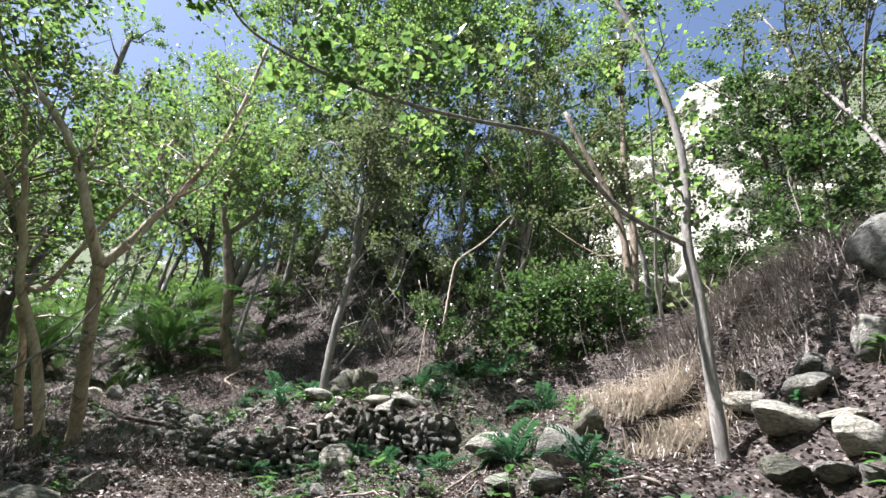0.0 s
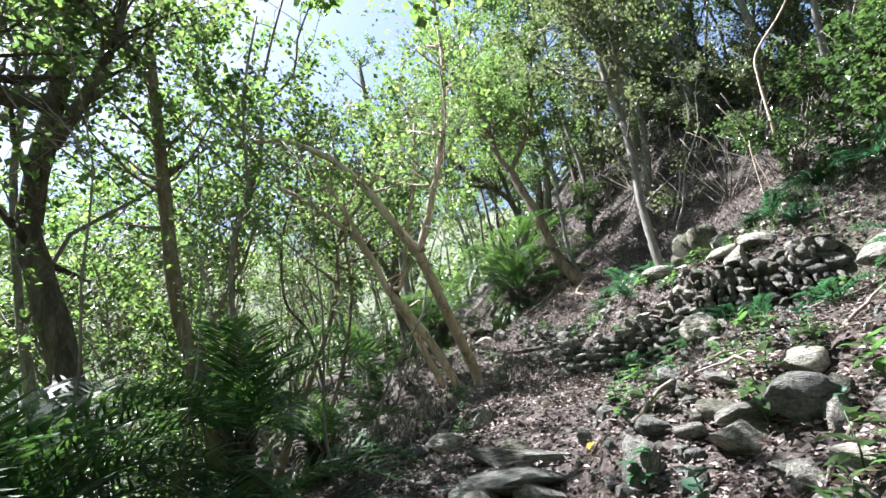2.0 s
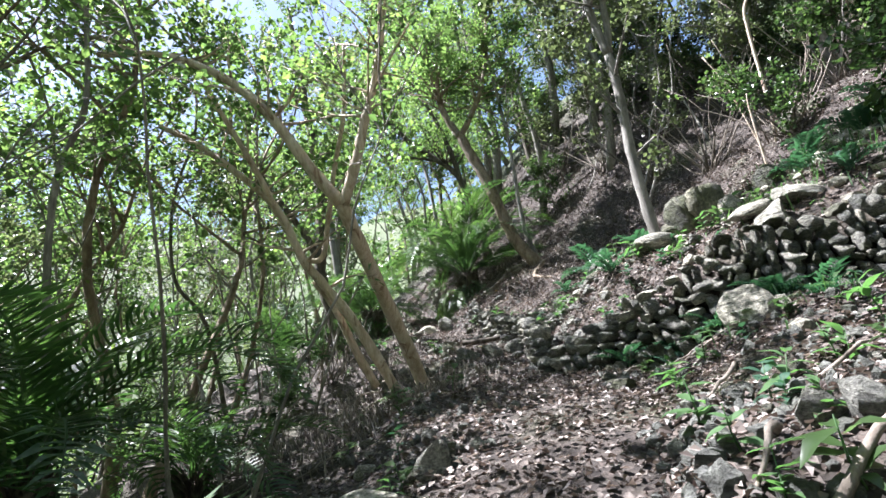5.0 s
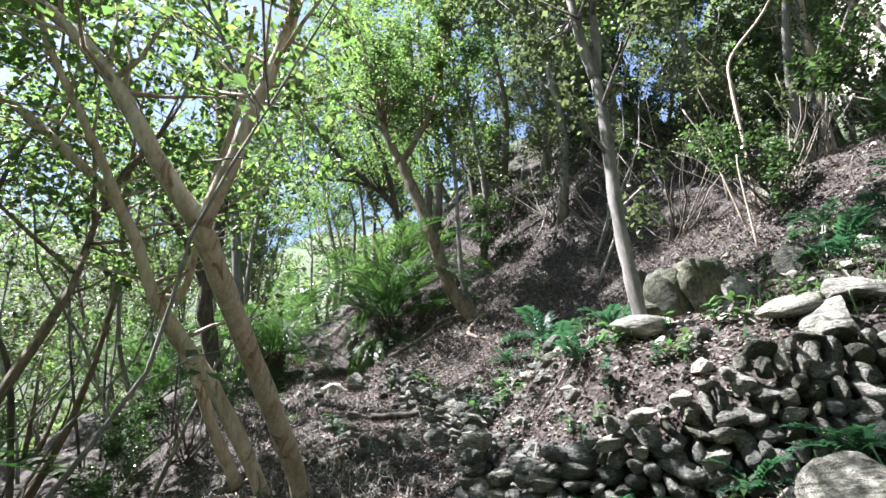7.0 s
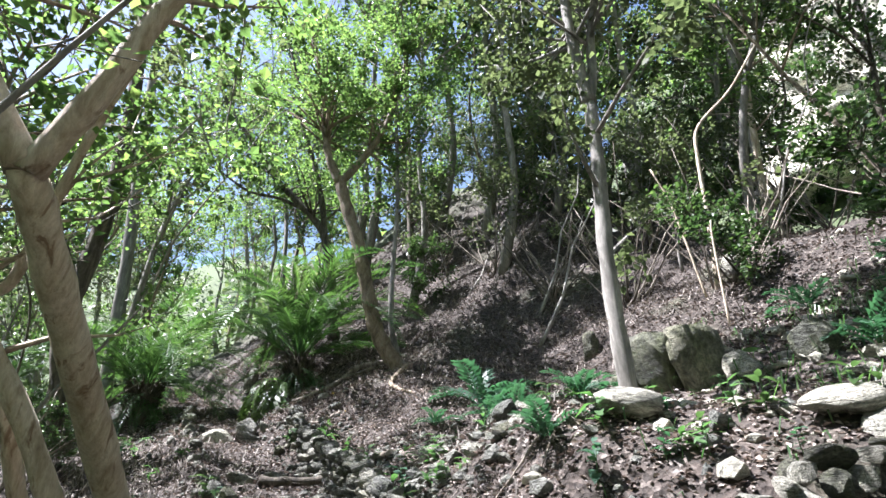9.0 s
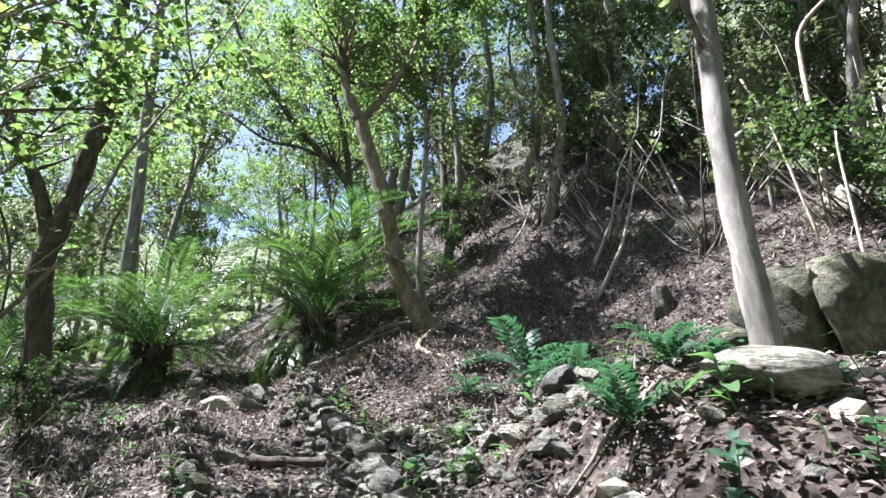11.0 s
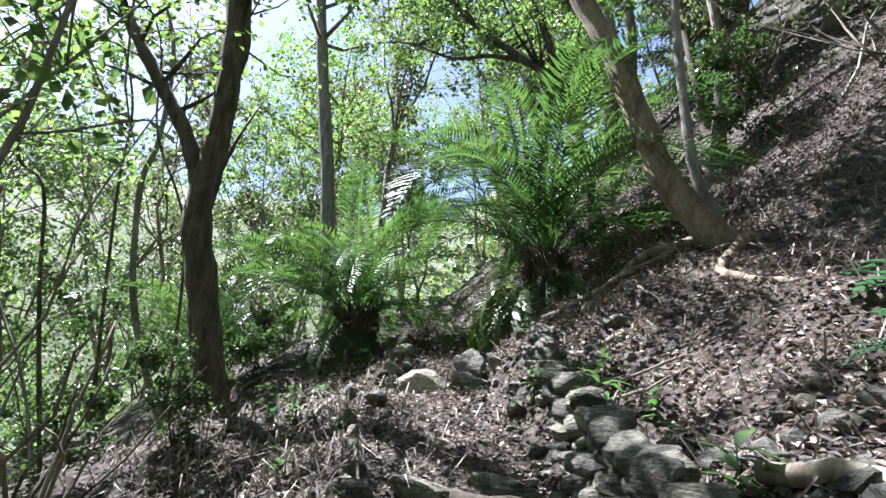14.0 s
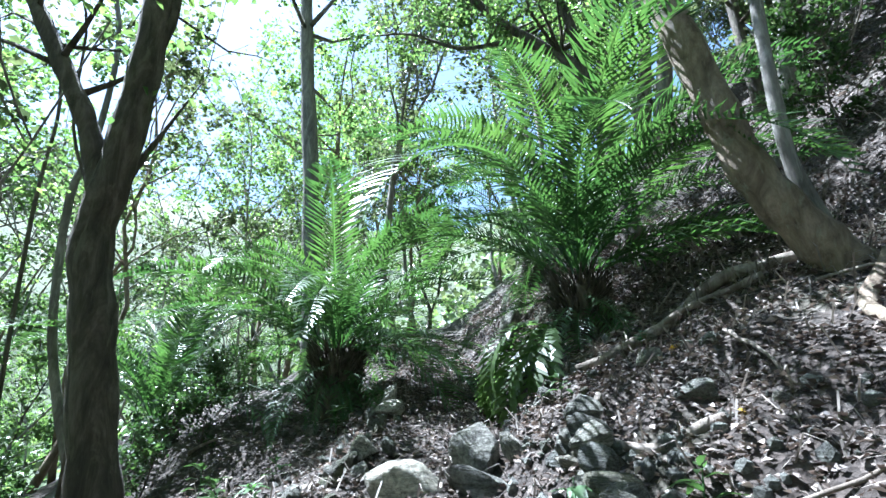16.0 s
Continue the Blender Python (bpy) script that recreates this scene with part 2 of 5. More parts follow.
LEAF = leaf_material("green_leaf", (0.028, 0.05, 0.021), (0.06, 0.1, 0.037), (0.122, 0.165, 0.056), 0.58, 0.36, (2.1, 2.3, 1.5))
LEAF_DARK = leaf_material("dark_glossy_leaf", (0.018, 0.036, 0.014), (0.036, 0.068, 0.024), (0.07, 0.11, 0.035), 0.45, 0.32)
LEAF_OLIVE = leaf_material("olive_leaf", (0.035, 0.046, 0.026), (0.07, 0.088, 0.045), (0.13, 0.15, 0.078), 0.42, 0.42)
FROND = leaf_material("palm_frond", (0.018, 0.042, 0.02), (0.038, 0.08, 0.034), (0.09, 0.14, 0.05), 0.38, 0.4, (1.7, 1.9, 0.9))
FERN = leaf_material("fern_leaf", (0.018, 0.046, 0.031), (0.033, 0.078, 0.049), (0.07, 0.125, 0.07), 0.35, 0.4, (1.5, 2.0, 1.2))
WEED = leaf_material("weed_leaf", (0.035, 0.075, 0.035), (0.065, 0.125, 0.052), (0.12, 0.19, 0.08), 0.4, 0.4, (1.6, 2.0, 1.1))
# dead leaves, kept dark for the shaded slope
LITTER = leaf_material("dead_leaf", (0.018, 0.013, 0.011), (0.055, 0.041, 0.034), (0.36, 0.31, 0.275), 0.12, 0.55, (1.1, 1.0, 0.9))
# paler dead leaves: the sunlit look of the trail is in their colour
SUNLIT_LITTER = leaf_material("sunlit_dead_leaf", (0.03, 0.022, 0.018), (0.12, 0.094, 0.08), (0.46, 0.395, 0.35), 0.15, 0.55, (1.1, 1.0, 0.9))
STRAW = leaf_material("dry_grass", (0.28, 0.25, 0.205), (0.48, 0.44, 0.375), (0.7, 0.665, 0.59), 0.25, 0.6, (1.1, 1.0, 0.9))
BRUSH = leaf_material("dead_brush", (0.06, 0.051, 0.044), (0.17, 0.148, 0.127), (0.38, 0.34, 0.3), 0.1, 0.7, (1.0, 1.0, 1.0))
CRAG = rock_material("pale_crag", ((0.5, 0.49, 0.46), (0.66, 0.65, 0.62), (0.8, 0.79, 0.76)), 0.0)

# ---- mesh builders ----
class Shape:
    """Collects vertices and faces, and links them as one mesh object."""

    def __init__(self):
        self.v, self.f, self.n = [], [], 0

    def add(self, verts, faces):
        verts = np.asarray(verts, float).reshape(-1, 3)
        self.v.append(verts)
        self.f.extend((np.asarray(faces) + self.n).tolist() if len(faces) else [])
        self.n += len(verts)
        return self

    def mesh(self, name, mat, smooth=True, sharp=None):
        me = bpy.data.meshes.new(name)
        me.from_pydata(np.vstack(self.v).tolist(), [], self.f)
        me.polygons.foreach_set("use_smooth", [smooth] * len(me.polygons))
        if sharp:
            me.set_sharp_from_angle(angle=sharp)
        me.materials.append(mat)
        me.update()
        return me


def part(name, data, parent, label="", m=None):
    """Links a mesh as one part under a thing or a part."""
    ob = new(name, data)
    ob.parent = parent
    if m is not None:
        ob.matrix_basis = m
    return tagged(ob, label)


def thing(name, data, m, label, category, group="", kind=""):
    ob = new(name, data)
    ob.matrix_basis = m
    return tagged(ob, label, category, group, kind)


def tube(shape, pts, radii, sides=7, wobble=0.0, rng=np.random):
    """A round limb along pts, closed at both ends."""
    pts = np.asarray(pts, float)
    n = len(pts)
    radii = np.broadcast_to(np.asarray(radii, float), (n,))
    tan = np.gradient(pts, axis=0)
    tan /= np.linalg.norm(tan, axis=1)[:, None] + 1e-9
    ref = np.array([1.0, 0.13, 0.0]) if abs(tan[0][2]) > 0.7 else np.array([0.0, 0.1, 1.0])
    a = np.cross(tan, ref)
    a /= np.linalg.norm(a, axis=1)[:, None] + 1e-9
    b = np.cross(tan, a)
    ang = np.linspace(0, 2 * np.pi, sides, endpoint=False)
    r = radii[:, None] * (1 + wobble * rng.uniform(-1, 1, (n, sides)))
    ring = pts[:, None] + r[..., None] * (np.cos(ang)[None, :, None] * a[:, None] + np.sin(ang)[None, :, None] * b[:, None])
    faces = [(i * sides + j, i * sides + (j + 1) % sides, (i + 1) * sides + (j + 1) % sides, (i + 1) * sides + j) for i in range(n - 1) for j in range(sides)]
    shape.add(ring.reshape(-1, 3), faces)
    k = shape.n - n * sides
    shape.f.append([k + j for j in range(sides)][::-1])
    shape.f.append([k + (n - 1) * sides + j for j in range(sides)])
    return shape


def leaves(shape, centres, way, size, rng, droop=0.3, slim=0.42, fold=0.25):
    """A folded pointed leaf at each centre, along way with some scatter."""
    n = len(centres)
    if not n:
        return shape
    axis = np.asarray(way) + rng.normal(0, 0.75, (n, 3))
    axis[:, 2] -= droop
    axis /= np.linalg.norm(axis, axis=1)[:, None]
    side = np.cross(axis, rng.normal(0, 0.45, (n, 3)) + np.array([0, 0, 1.0]))
    side /= np.linalg.norm(side, axis=1)[:, None] + 1e-9
    up = np.cross(side, axis)
    L = (size * rng.uniform(0.65, 1.35, n))[:, None]
    base = np.asarray(centres)
    v = np.stack([base, base + axis * L * 0.5 + side * L * slim + up * L * fold * 0.5, base + axis * L, base + axis * L * 0.5 - side * L * slim + up * L * fold * 0.5], axis=1)
    k = np.arange(n)[:, None] * 4
    return shape.add(v.reshape(-1, 3), np.vstack([k + (0, 1, 2), k + (0, 2, 3)]))


def rock_mesh(name, seed, mat, detail=2, flat=0.7, cuts=11):
    """A weathered stone about 1 across: a ball worn flat on some sides."""
    rng = np.random.RandomState(seed)
    bm = bmesh.new()
    bmesh.ops.create_icosphere(bm, subdivisions=detail, radius=0.5)
    co = np.array([v.co[:] for v in bm.verts])
    co *= np.array([1, rng.uniform(0.62, 0.9), flat * rng.uniform(0.75, 1.1)])
    for _ in range(cuts):
        nrm = rng.normal(0, 1, 3)
        nrm /= np.linalg.norm(nrm)
        reach = (co @ nrm).max() * rng.uniform(0.5, 0.82)
        over = np.maximum(co @ nrm - reach, 0)
        co -= over[:, None] * nrm * 0.97
    ph = rng.uniform(0, 6, 3)
    lumps = np.array([noise.fractal(Vector(c * 3.2 + ph * 7), 1.0, 2.0, 4) for c in co])
    co *= (1 + 0.13 * lumps + 0.03 * np.sin(co * 9 + ph).sum(axis=1))[:, None]
    for v, c in zip(bm.verts, co):
        v.co = c
    me = bpy.data.meshes.new(name)
    bm.to_mesh(me)
    bm.free()
    me.polygons.foreach_set("use_smooth", [True] * len(me.polygons))
    me.set_sharp_from_angle(angle=radians(38))
    me.materials.append(mat)
    return me


def ground_z(x, y):
    return float(height(x, y)[0])


def on_ground(x, y, sink=0.0):
    return (x, y, ground_z(x, y) - sink)


def wander(a, b, n, sway, rng):
    """A line from a to b that sways."""
    u = np.linspace(0, 1, n)[:, None]
    p = np.asarray(a) * (1 - u) + np.asarray(b) * u
    off = np.cumsum(rng.normal(0, 1, (n, 3)), axis=0)
    off -= off[0] * (1 - u) + off[-1] * u
    return p + off * sway


def branch_out(wood, crown, limb, radii, rng, count, reach, leaf, per, start=0.35, lift=0.35, spread=1.0, droop=0.3, twigs=2):
    """Side branches with twigs and leaves along the upper part of a limb."""
    n = len(limb)
    for _ in range(count):
        u = rng.uniform(start, 1.0)
        i = min(int(u * (n - 1)), n - 2)
        p = limb[i] + (limb[i + 1] - limb[i]) * (u * (n - 1) - i)
        r = radii[i] * 0.45
        d = rng.normal(0, 1, 3) * spread
        d[2] = abs(d[2]) * 0.5 + lift
        d /= np.linalg.norm(d)
        L = reach * rng.uniform(0.5, 1.15) * (1.15 - 0.4 * u)
        b = wander(p, p + d * L, 4, 0.06 * L, rng)
        tube(wood, b, np.linspace(max(r, 0.008), 0.004, 4), 3)
        for _ in range(twigs):
            q = b[rng.randint(1, 4)]
            e = d + rng.normal(0, 0.8, 3)
            e /= np.linalg.norm(e)
            l = L * rng.uniform(0.25, 0.55)
            tw = np.array([q, q + e * l])
            tube(wood, tw, [0.006, 0.003], 3)
            m = max(int(per / twigs * rng.uniform(0.6, 1.4)), 1)
            at = rng.uniform(0.1, 1.05, m)[:, None]
            c = q + (tw[-1] - q) * at + rng.normal(0, 0.06 + 0.1 * l, (m, 3))
            leaves(crown, c, np.repeat(e[None], m, 0), leaf, rng, droop)


def placed_tree(label, limbs, bark, leaf_mat, seed, leaf=0.085, per=90, count=16, reach=1.6, name="tree", start=0.35, sides=9, lift=0.35):
    """A tree whose trunk and main limbs follow given lines: (points, thick, thin, share of side branches)."""
    rng = np.random.RandomState(seed)
    base = np.asarray(limbs[0][0][0], float)
    root = thing(name, None, pose(*base), label, name)
    wood, crown = Shape(), Shape()
    for i, (pts, r0, r1, share) in enumerate(limbs):
        line = smooth_line(np.asarray(pts, float) - base, 5 if sides > 7 else 2)
        rad = np.linspace(r0, r1, len(line)) * (1 + 0.06 * np.sin(np.arange(len(line)) * 1.7 + i))
        if i == 0:
            rad[:4] *= np.linspace(1.3, 1.0, 4)
        part("trunk" if i == 0 else "limb", tube(Shape(), line, rad, sides, 0.05, rng).mesh("limb", bark), root)
        branch_out(wood, crown, line, rad, rng, int(count * share), reach, leaf, per, start, lift)
    if wood.n:
        tagged(part("branching", wood.mesh("branching", bark), root), kind="stuff")
        tagged(part("crown", crown.mesh("crown", leaf_mat, smooth=False), root), kind="stuff")
    return root


def wild_tree(label, bark, leaf_mat, seed, tall, thick, leaf, per, lean=0.12, bare=0.35, name="tree", limbs=5, count=9, reach=2.0):
    """A whole forest tree at the origin, grown from a seed."""
    rng = np.random.RandomState(seed)
    top = np.array([rng.normal(0, lean) * tall, rng.normal(0, lean) * tall, tall])
    trunk = wander((0, 0, -0.3), top, 7, 0.05 * tall ** 0.7, rng)
    lines = [([tuple(p) for p in trunk], thick, thick * 0.25, 0.8)]
    for _ in range(limbs):
        u = rng.uniform(bare, 0.85)
        p = trunk[0] + (trunk[-1] - trunk[0]) * u
        i = u * 6
        k = min(int(i), 5)
        p = trunk[k] + (trunk[k + 1] - trunk[k]) * (i - k)
        d = rng.normal(0, 1, 3)
        d[2] = abs(d[2]) * 0.6 + 0.75
        d /= np.linalg.norm(d)
        L = tall * rng.uniform(0.25, 0.45)
        lines.append(([tuple(q) for q in wander(p, p + d * L, 4, 0.06 * L, rng)], thick * 0.5 * (1.1 - 0.6 * u), 0.015, 1.0))
    return placed_tree(label, lines, bark, leaf_mat, seed + 1, leaf, per, count, reach, name, bare, 5)


def frond_mesh(name, seed, mat, length, arch, pairs, leaflet, width, plume=0.9):
    """One feather-shaped frond that arches along +x from the origin: a keeled stalk whose edges carry the leaflets."""
    rng = np.random.RandomState(seed)
    n = pairs * 2
    u = np.linspace(0, 1, n)
    bend = -radians(125 * arch) * u ** 1.35
    line = np.stack([np.cumsum(np.cos(bend)), 0.6 * np.sin(u * 1.5 + seed) * u * n / 14, np.cumsum(np.sin(bend))], axis=1) * length / n
    line -= line[0]
    tan = np.gradient(line, axis=0)
    tan /= np.linalg.norm(tan, axis=1)[:, None]
    rise = np.stack([-tan[:, 2], np.zeros(n), tan[:, 0]], axis=1)
    half = (0.014 * (1 - 0.8 * u) * (length / 1.6) ** 0.6)[:, None]
    side = np.array([0, 1.0, 0])
    keel, left, right = line - rise * half, line + side * half, line - side * half
    verts = [keel, left, right]
    faces = []
    for i in range(n - 1):
        for a, b in ((0, n), (2 * n, 0)):
            faces.append((a + i, b + i, b + i + 1, a + i + 1))
    k = 3 * n
    for i in range(int(0.15 * n), n - 1, 2):
        ll = leaflet * math.sin(min(u[i] * 1.05, 1) * math.pi * 0.86 + 0.28) ** 0.8 * rng.uniform(0.9, 1.08)
        for sgn, row in ((1, n), (-1, 2 * n)):
            out = side * sgn * plume + tan[i] * 0.62 + rise[i] * 0.3 + rng.normal(0, 0.07, 3)
            out /= np.linalg.norm(out)
            wd = np.cross(out, rise[i]) * width * sgn
            mid = line[i] + out * ll * 0.5
            end = line[i] + out * ll * 0.96 - (0, 0, ll * rng.uniform(0.1, 0.4))
            verts.append(np.array([mid + wd, end, mid - wd]))
            faces += [(row + i, k, k + 2), (row + i, k + 2, row + i + 1), (k, k + 1, k + 2)]
            k += 3
    s = Shape()
    s.v, s.f, s.n = [np.vstack(verts)], [list(f) for f in faces], k
    return s.mesh(name, mat, smooth=False)


def turned(x, y, z, yaw, pitch, size=1.0, roll=0.0):
    return Matrix.Translation((x, y, z)) @ Euler((radians(roll), -radians(pitch), radians(yaw))).to_matrix().to_4x4() @ Matrix.Scale(size, 4)

# ---- the ground: one sheet out to the horizon ----
def spaced(lo, hi, fine, far):
    inner = np.arange(lo, hi, fine)
    out, gap, a = [], fine, hi
    while a < far:
        out.append(a)
        gap *= 1.22
        a += gap
    low, gap, a = [], fine * 1.22, lo - fine * 1.22
    while a > -far:
        low.append(a)
        gap *= 1.22
        a -= gap
    return np.array(low[::-1] + inner.tolist() + out)


gx, gy = spaced(-16, 5, 0.14, 900), spaced(-2, 20, 0.14, 900)
X, Y = np.meshgrid(gx, gy)
Z = height(X.ravel(), Y.ravel())
cols, rows_ = len(gx), len(gy)
idx = np.arange(cols * rows_).reshape(rows_, cols)
quads = np.stack([idx[:-1, :-1], idx[:-1, 1:], idx[1:, 1:], idx[1:, :-1]], axis=-1).reshape(-1, 4)
ground = new("ground", Shape().add(np.stack([X.ravel(), Y.ravel(), Z], axis=1), quads).mesh("ground", SOIL))
tagged(ground, "Steep forest floor of dark soil and leaf litter with a narrow trail", "ground", kind="structure")

# ---- the trees that stand along the trail ----
placed_tree("Leaning twin-stemmed tree with pale flaking bark, roots at the trail's edge", [
    ([(-6.42, 8.65, 1.6), (-6.39, 8.55, 2.04), (-6.2, 7.95, 2.74), (-6.02, 7.32, 3.42), (-5.85, 6.83, 3.91), (-5.73, 6.47, 4.27)], 0.11, 0.09, 0),
    ([(-5.73, 6.47, 4.27), (-6.01, 6.27, 4.8), (-6.24, 6.1, 5.32), (-6.52, 5.89, 5.86), (-7.05, 5.66, 6.48), (-7.95, 5.35, 7.14), (-8.81, 4.86, 7.37)], 0.085, 0.045, 1.6),
    ([(-5.71, 6.48, 4.24), (-5.45, 6.53, 4.81), (-5.3, 6.56, 5.25), (-5.15, 6.61, 5.65), (-4.93, 6.67, 6.46), (-4.73, 6.68, 7.7), (-4.65, 6.59, 9.43)], 0.075, 0.03, 2.6),
], BARK_PALE, LEAF, 11, 0.08, 42, 13, 1.5)
placed_tree("Pale flaking-bark tree leaning downhill with several crooked stems", [
    ([(-6.98, 8.63, 1.74), (-6.99, 8.6, 2.05), (-7.23, 8.14, 3.07), (-7.52, 7.74, 3.83), (-7.69, 7.52, 4.24), (-7.91, 7.21, 5.16), (-8.44, 6.82, 5.92), (-9.01, 6.44, 6.57), (-9.46, 6.1, 6.95)], 0.095, 0.045, 1.6),
    ([(-7.69, 7.52, 4.24), (-7.41, 7.66, 4.22), (-7.15, 7.6, 4.73), (-6.81, 7.5, 5.51), (-6.4, 7.41, 6.34), (-6.08, 7.22, 7.32)], 0.05, 0.03, 0.8),
    ([(-7.91, 7.26, 5.02), (-7.92, 6.95, 5.59), (-7.99, 6.56, 6.27), (-8.06, 6.18, 6.93), (-7.99, 5.86, 7.62)], 0.06, 0.03, 1.2),
    ([(-7.39, 8.62, 2.13), (-7.52, 8.34, 2.76), (-7.61, 8.06, 3.45), (-7.71, 7.73, 3.92)], 0.075, 0.055, 0),
], BARK_PALE, LEAF, 12, 0.08, 30, 12, 1.5)
placed_tree("Slender grey tree forked above, standing behind the stone wall", [
    ([(-2.78, 9.55, 3.06), (-2.78, 9.55, 3.4), (-2.8, 9.54, 4.07), (-2.8, 9.54, 4.86), (-2.75, 9.57, 5.71), (-2.74, 9.57, 6.54)], 0.085, 0.068, 0.15),
    ([(-2.74, 9.57, 6.54), (-2.81, 9.54, 7.08), (-2.84, 9.53, 7.65), (-2.86, 9.52, 8.96), (-2.82, 9.42, 10.29)], 0.075, 0.04, 1),
    ([(-2.74, 9.57, 6.54), (-2.65, 9.62, 7.07), (-2.6, 9.64, 7.63), (-2.35, 9.76, 8.91), (-2.02, 10.02, 10.48)], 0.065, 0.035, 1),
], BARK_GREY, LEAF_OLIVE, 13, 0.085, 150, 26, 2.2)
placed_tree("Crooked brown tree forked above a curved base on the slope", [
    ([(-6.55, 15.25, 4.6), (-6.7, 15.16, 4.85), (-6.88, 15.07, 5.07), (-7.14, 14.92, 5.5), (-7.33, 14.81, 5.96), (-7.51, 14.72, 6.79), (-7.73, 14.59, 7.78), (-8.0, 14.44, 8.67), (-8.19, 14.34, 9.36)], 0.2, 0.135, 0),
    ([(-8.19, 14.34, 9.3), (-8.43, 14.2, 9.93), (-8.58, 14.12, 10.65), (-8.73, 14.04, 12.05), (-9.19, 13.78, 14.06)], 0.12, 0.05, 1.3),
    ([(-8.17, 14.35, 9.3), (-7.82, 14.54, 9.93), (-7.41, 14.77, 10.83), (-7.06, 14.96, 12.22), (-6.78, 15.12, 14.33)], 0.1, 0.045, 1.4),
], BARK_BROWN, LEAF, 14, 0.085, 170, 30, 2.4)
placed_tree("Thin pale sapling beside the crooked brown tree", [
    ([(-6.95, 15.33, 5.1), (-6.99, 15.3, 5.49), (-7.11, 15.23, 6.08), (-7.11, 15.23, 7.44), (-7.06, 15.25, 8.83), (-7.11, 15.23, 10.36), (-7.2, 15.18, 12.67), (-7.32, 15.11, 15.18)], 0.075, 0.035, 1),
], BARK_GREY, LEAF, 15, 0.085, 170, 26, 2.2, start=0.55)
placed_tree("Dark many-branched tree arching over the cycad on the bank", [
    ([(-9.9, 18.05, 6.6), (-10.0, 17.99, 7.39), (-10.2, 17.88, 9.02), (-10.53, 17.7, 10.11), (-11.24, 17.3, 10.94), (-11.91, 16.93, 11.77), (-12.69, 16.5, 13.02), (-13.39, 16.11, 14.14), (-14.03, 15.75, 15.77)], 0.15, 0.05, 1.2),
    ([(-10.28, 17.84, 9.3), (-10.61, 17.65, 11.35), (-10.99, 17.44, 12.79), (-11.4, 17.21, 14.13), (-11.7, 17.05, 16.0), (-12.61, 16.54, 19.21)], 0.1, 0.035, 1),
    ([(-10.9, 17.5, 10.6), (-11.6, 17.0, 10.9), (-12.5, 16.6, 11.1), (-13.6, 16.2, 11.9), (-14.6, 15.9, 12.3)], 0.06, 0.02, 0.8),
], BARK_DARK, LEAF, 16, 0.085, 120, 24, 2.0)
placed_tree("Slim dark tree standing up on the leafy slope", [
    ([(-8.25, 20.1, 7.36), (-8.28, 20.08, 8.88), (-8.37, 20.03, 10.97), (-8.46, 19.98, 13.48), (-8.57, 19.92, 16.06), (-8.7, 19.85, 19.98)], 0.14, 0.08, 1),
], BARK_DARK, LEAF_OLIVE, 17, 0.09, 198, 21, 2.0)
placed_tree("Tall dark-barked tree with a crooked limb below the trail", [
    ([(-10.62, 11.36, 2.2), (-10.66, 11.32, 3.0), (-10.78, 11.20, 3.69), (-10.90, 11.07, 4.59), (-11.01, 10.96, 5.3), (-10.96, 11.02, 5.99), (-10.92, 11.06, 6.81), (-10.91, 11.07, 7.69), (-10.94, 11.03, 8.55), (-11.01, 10.96, 9.97), (-11.19, 10.78, 11.78)], 0.185, 0.11, 0.4),
    ([(-10.99, 10.98, 5.55), (-11.06, 10.91, 5.85), (-11.20, 10.77, 6.36), (-11.45, 10.52, 6.96), (-11.70, 10.26, 7.56), (-11.88, 10.08, 8.02), (-12.13, 9.82, 8.63), (-12.46, 9.49, 9.66)], 0.105, 0.05, 1),
    ([(-10.92, 11.06, 6.9), (-10.83, 11.16, 7.3), (-10.79, 11.19, 7.6), (-10.82, 11.16, 8.2), (-10.81, 11.17, 9.1)], 0.05, 0.025, 0.8),
], BARK_DARK, LEAF, 18, 0.085, 26, 13, 1.6)
placed_tree("Straight grey-barked tree behind the cycads", [
    ([(-13.55, 14.35, 3.0), (-13.55, 14.35, 4.6), (-13.7, 14.18, 7.7), (-13.9, 14.0, 10.2), (-14.1, 13.8, 13.2), (-14.4, 13.5, 17.5)], 0.17, 0.1, 1),
], BARK_GREY, LEAF, 19, 0.085, 150, 18, 2.0, start=0.55)
placed_tree("Thin crooked tree with one long arching branch", [
    ([(2.19, 4.65, 1.6), (2.19, 4.65, 1.95), (2.18, 4.65, 2.9), (2.18, 4.65, 3.88), (2.14, 4.65, 4.51), (2.24, 4.65, 5.69), (2.14, 4.65, 6.76), (1.85, 4.64, 7.97), (1.53, 4.62, 8.98), (1.27, 4.61, 10.49), (1.04, 4.6, 12.8)], 0.075, 0.03, 2),
    ([(2.14, 4.65, 4.48), (1.33, 4.41, 4.71), (0.71, 4.17, 5.24), (0.42, 3.95, 5.3), (-0.36, 3.71, 5.18), (-1.01, 3.47, 5.07), (-1.67, 3.24, 5.05), (-2.32, 3.0, 5.16), (-2.66, 2.78, 5.24), (-2.88, 2.56, 5.48)], 0.032, 0.01, 2.6),
], BARK_GREY, LEAF, 20, 0.1, 42, 8, 0.9)
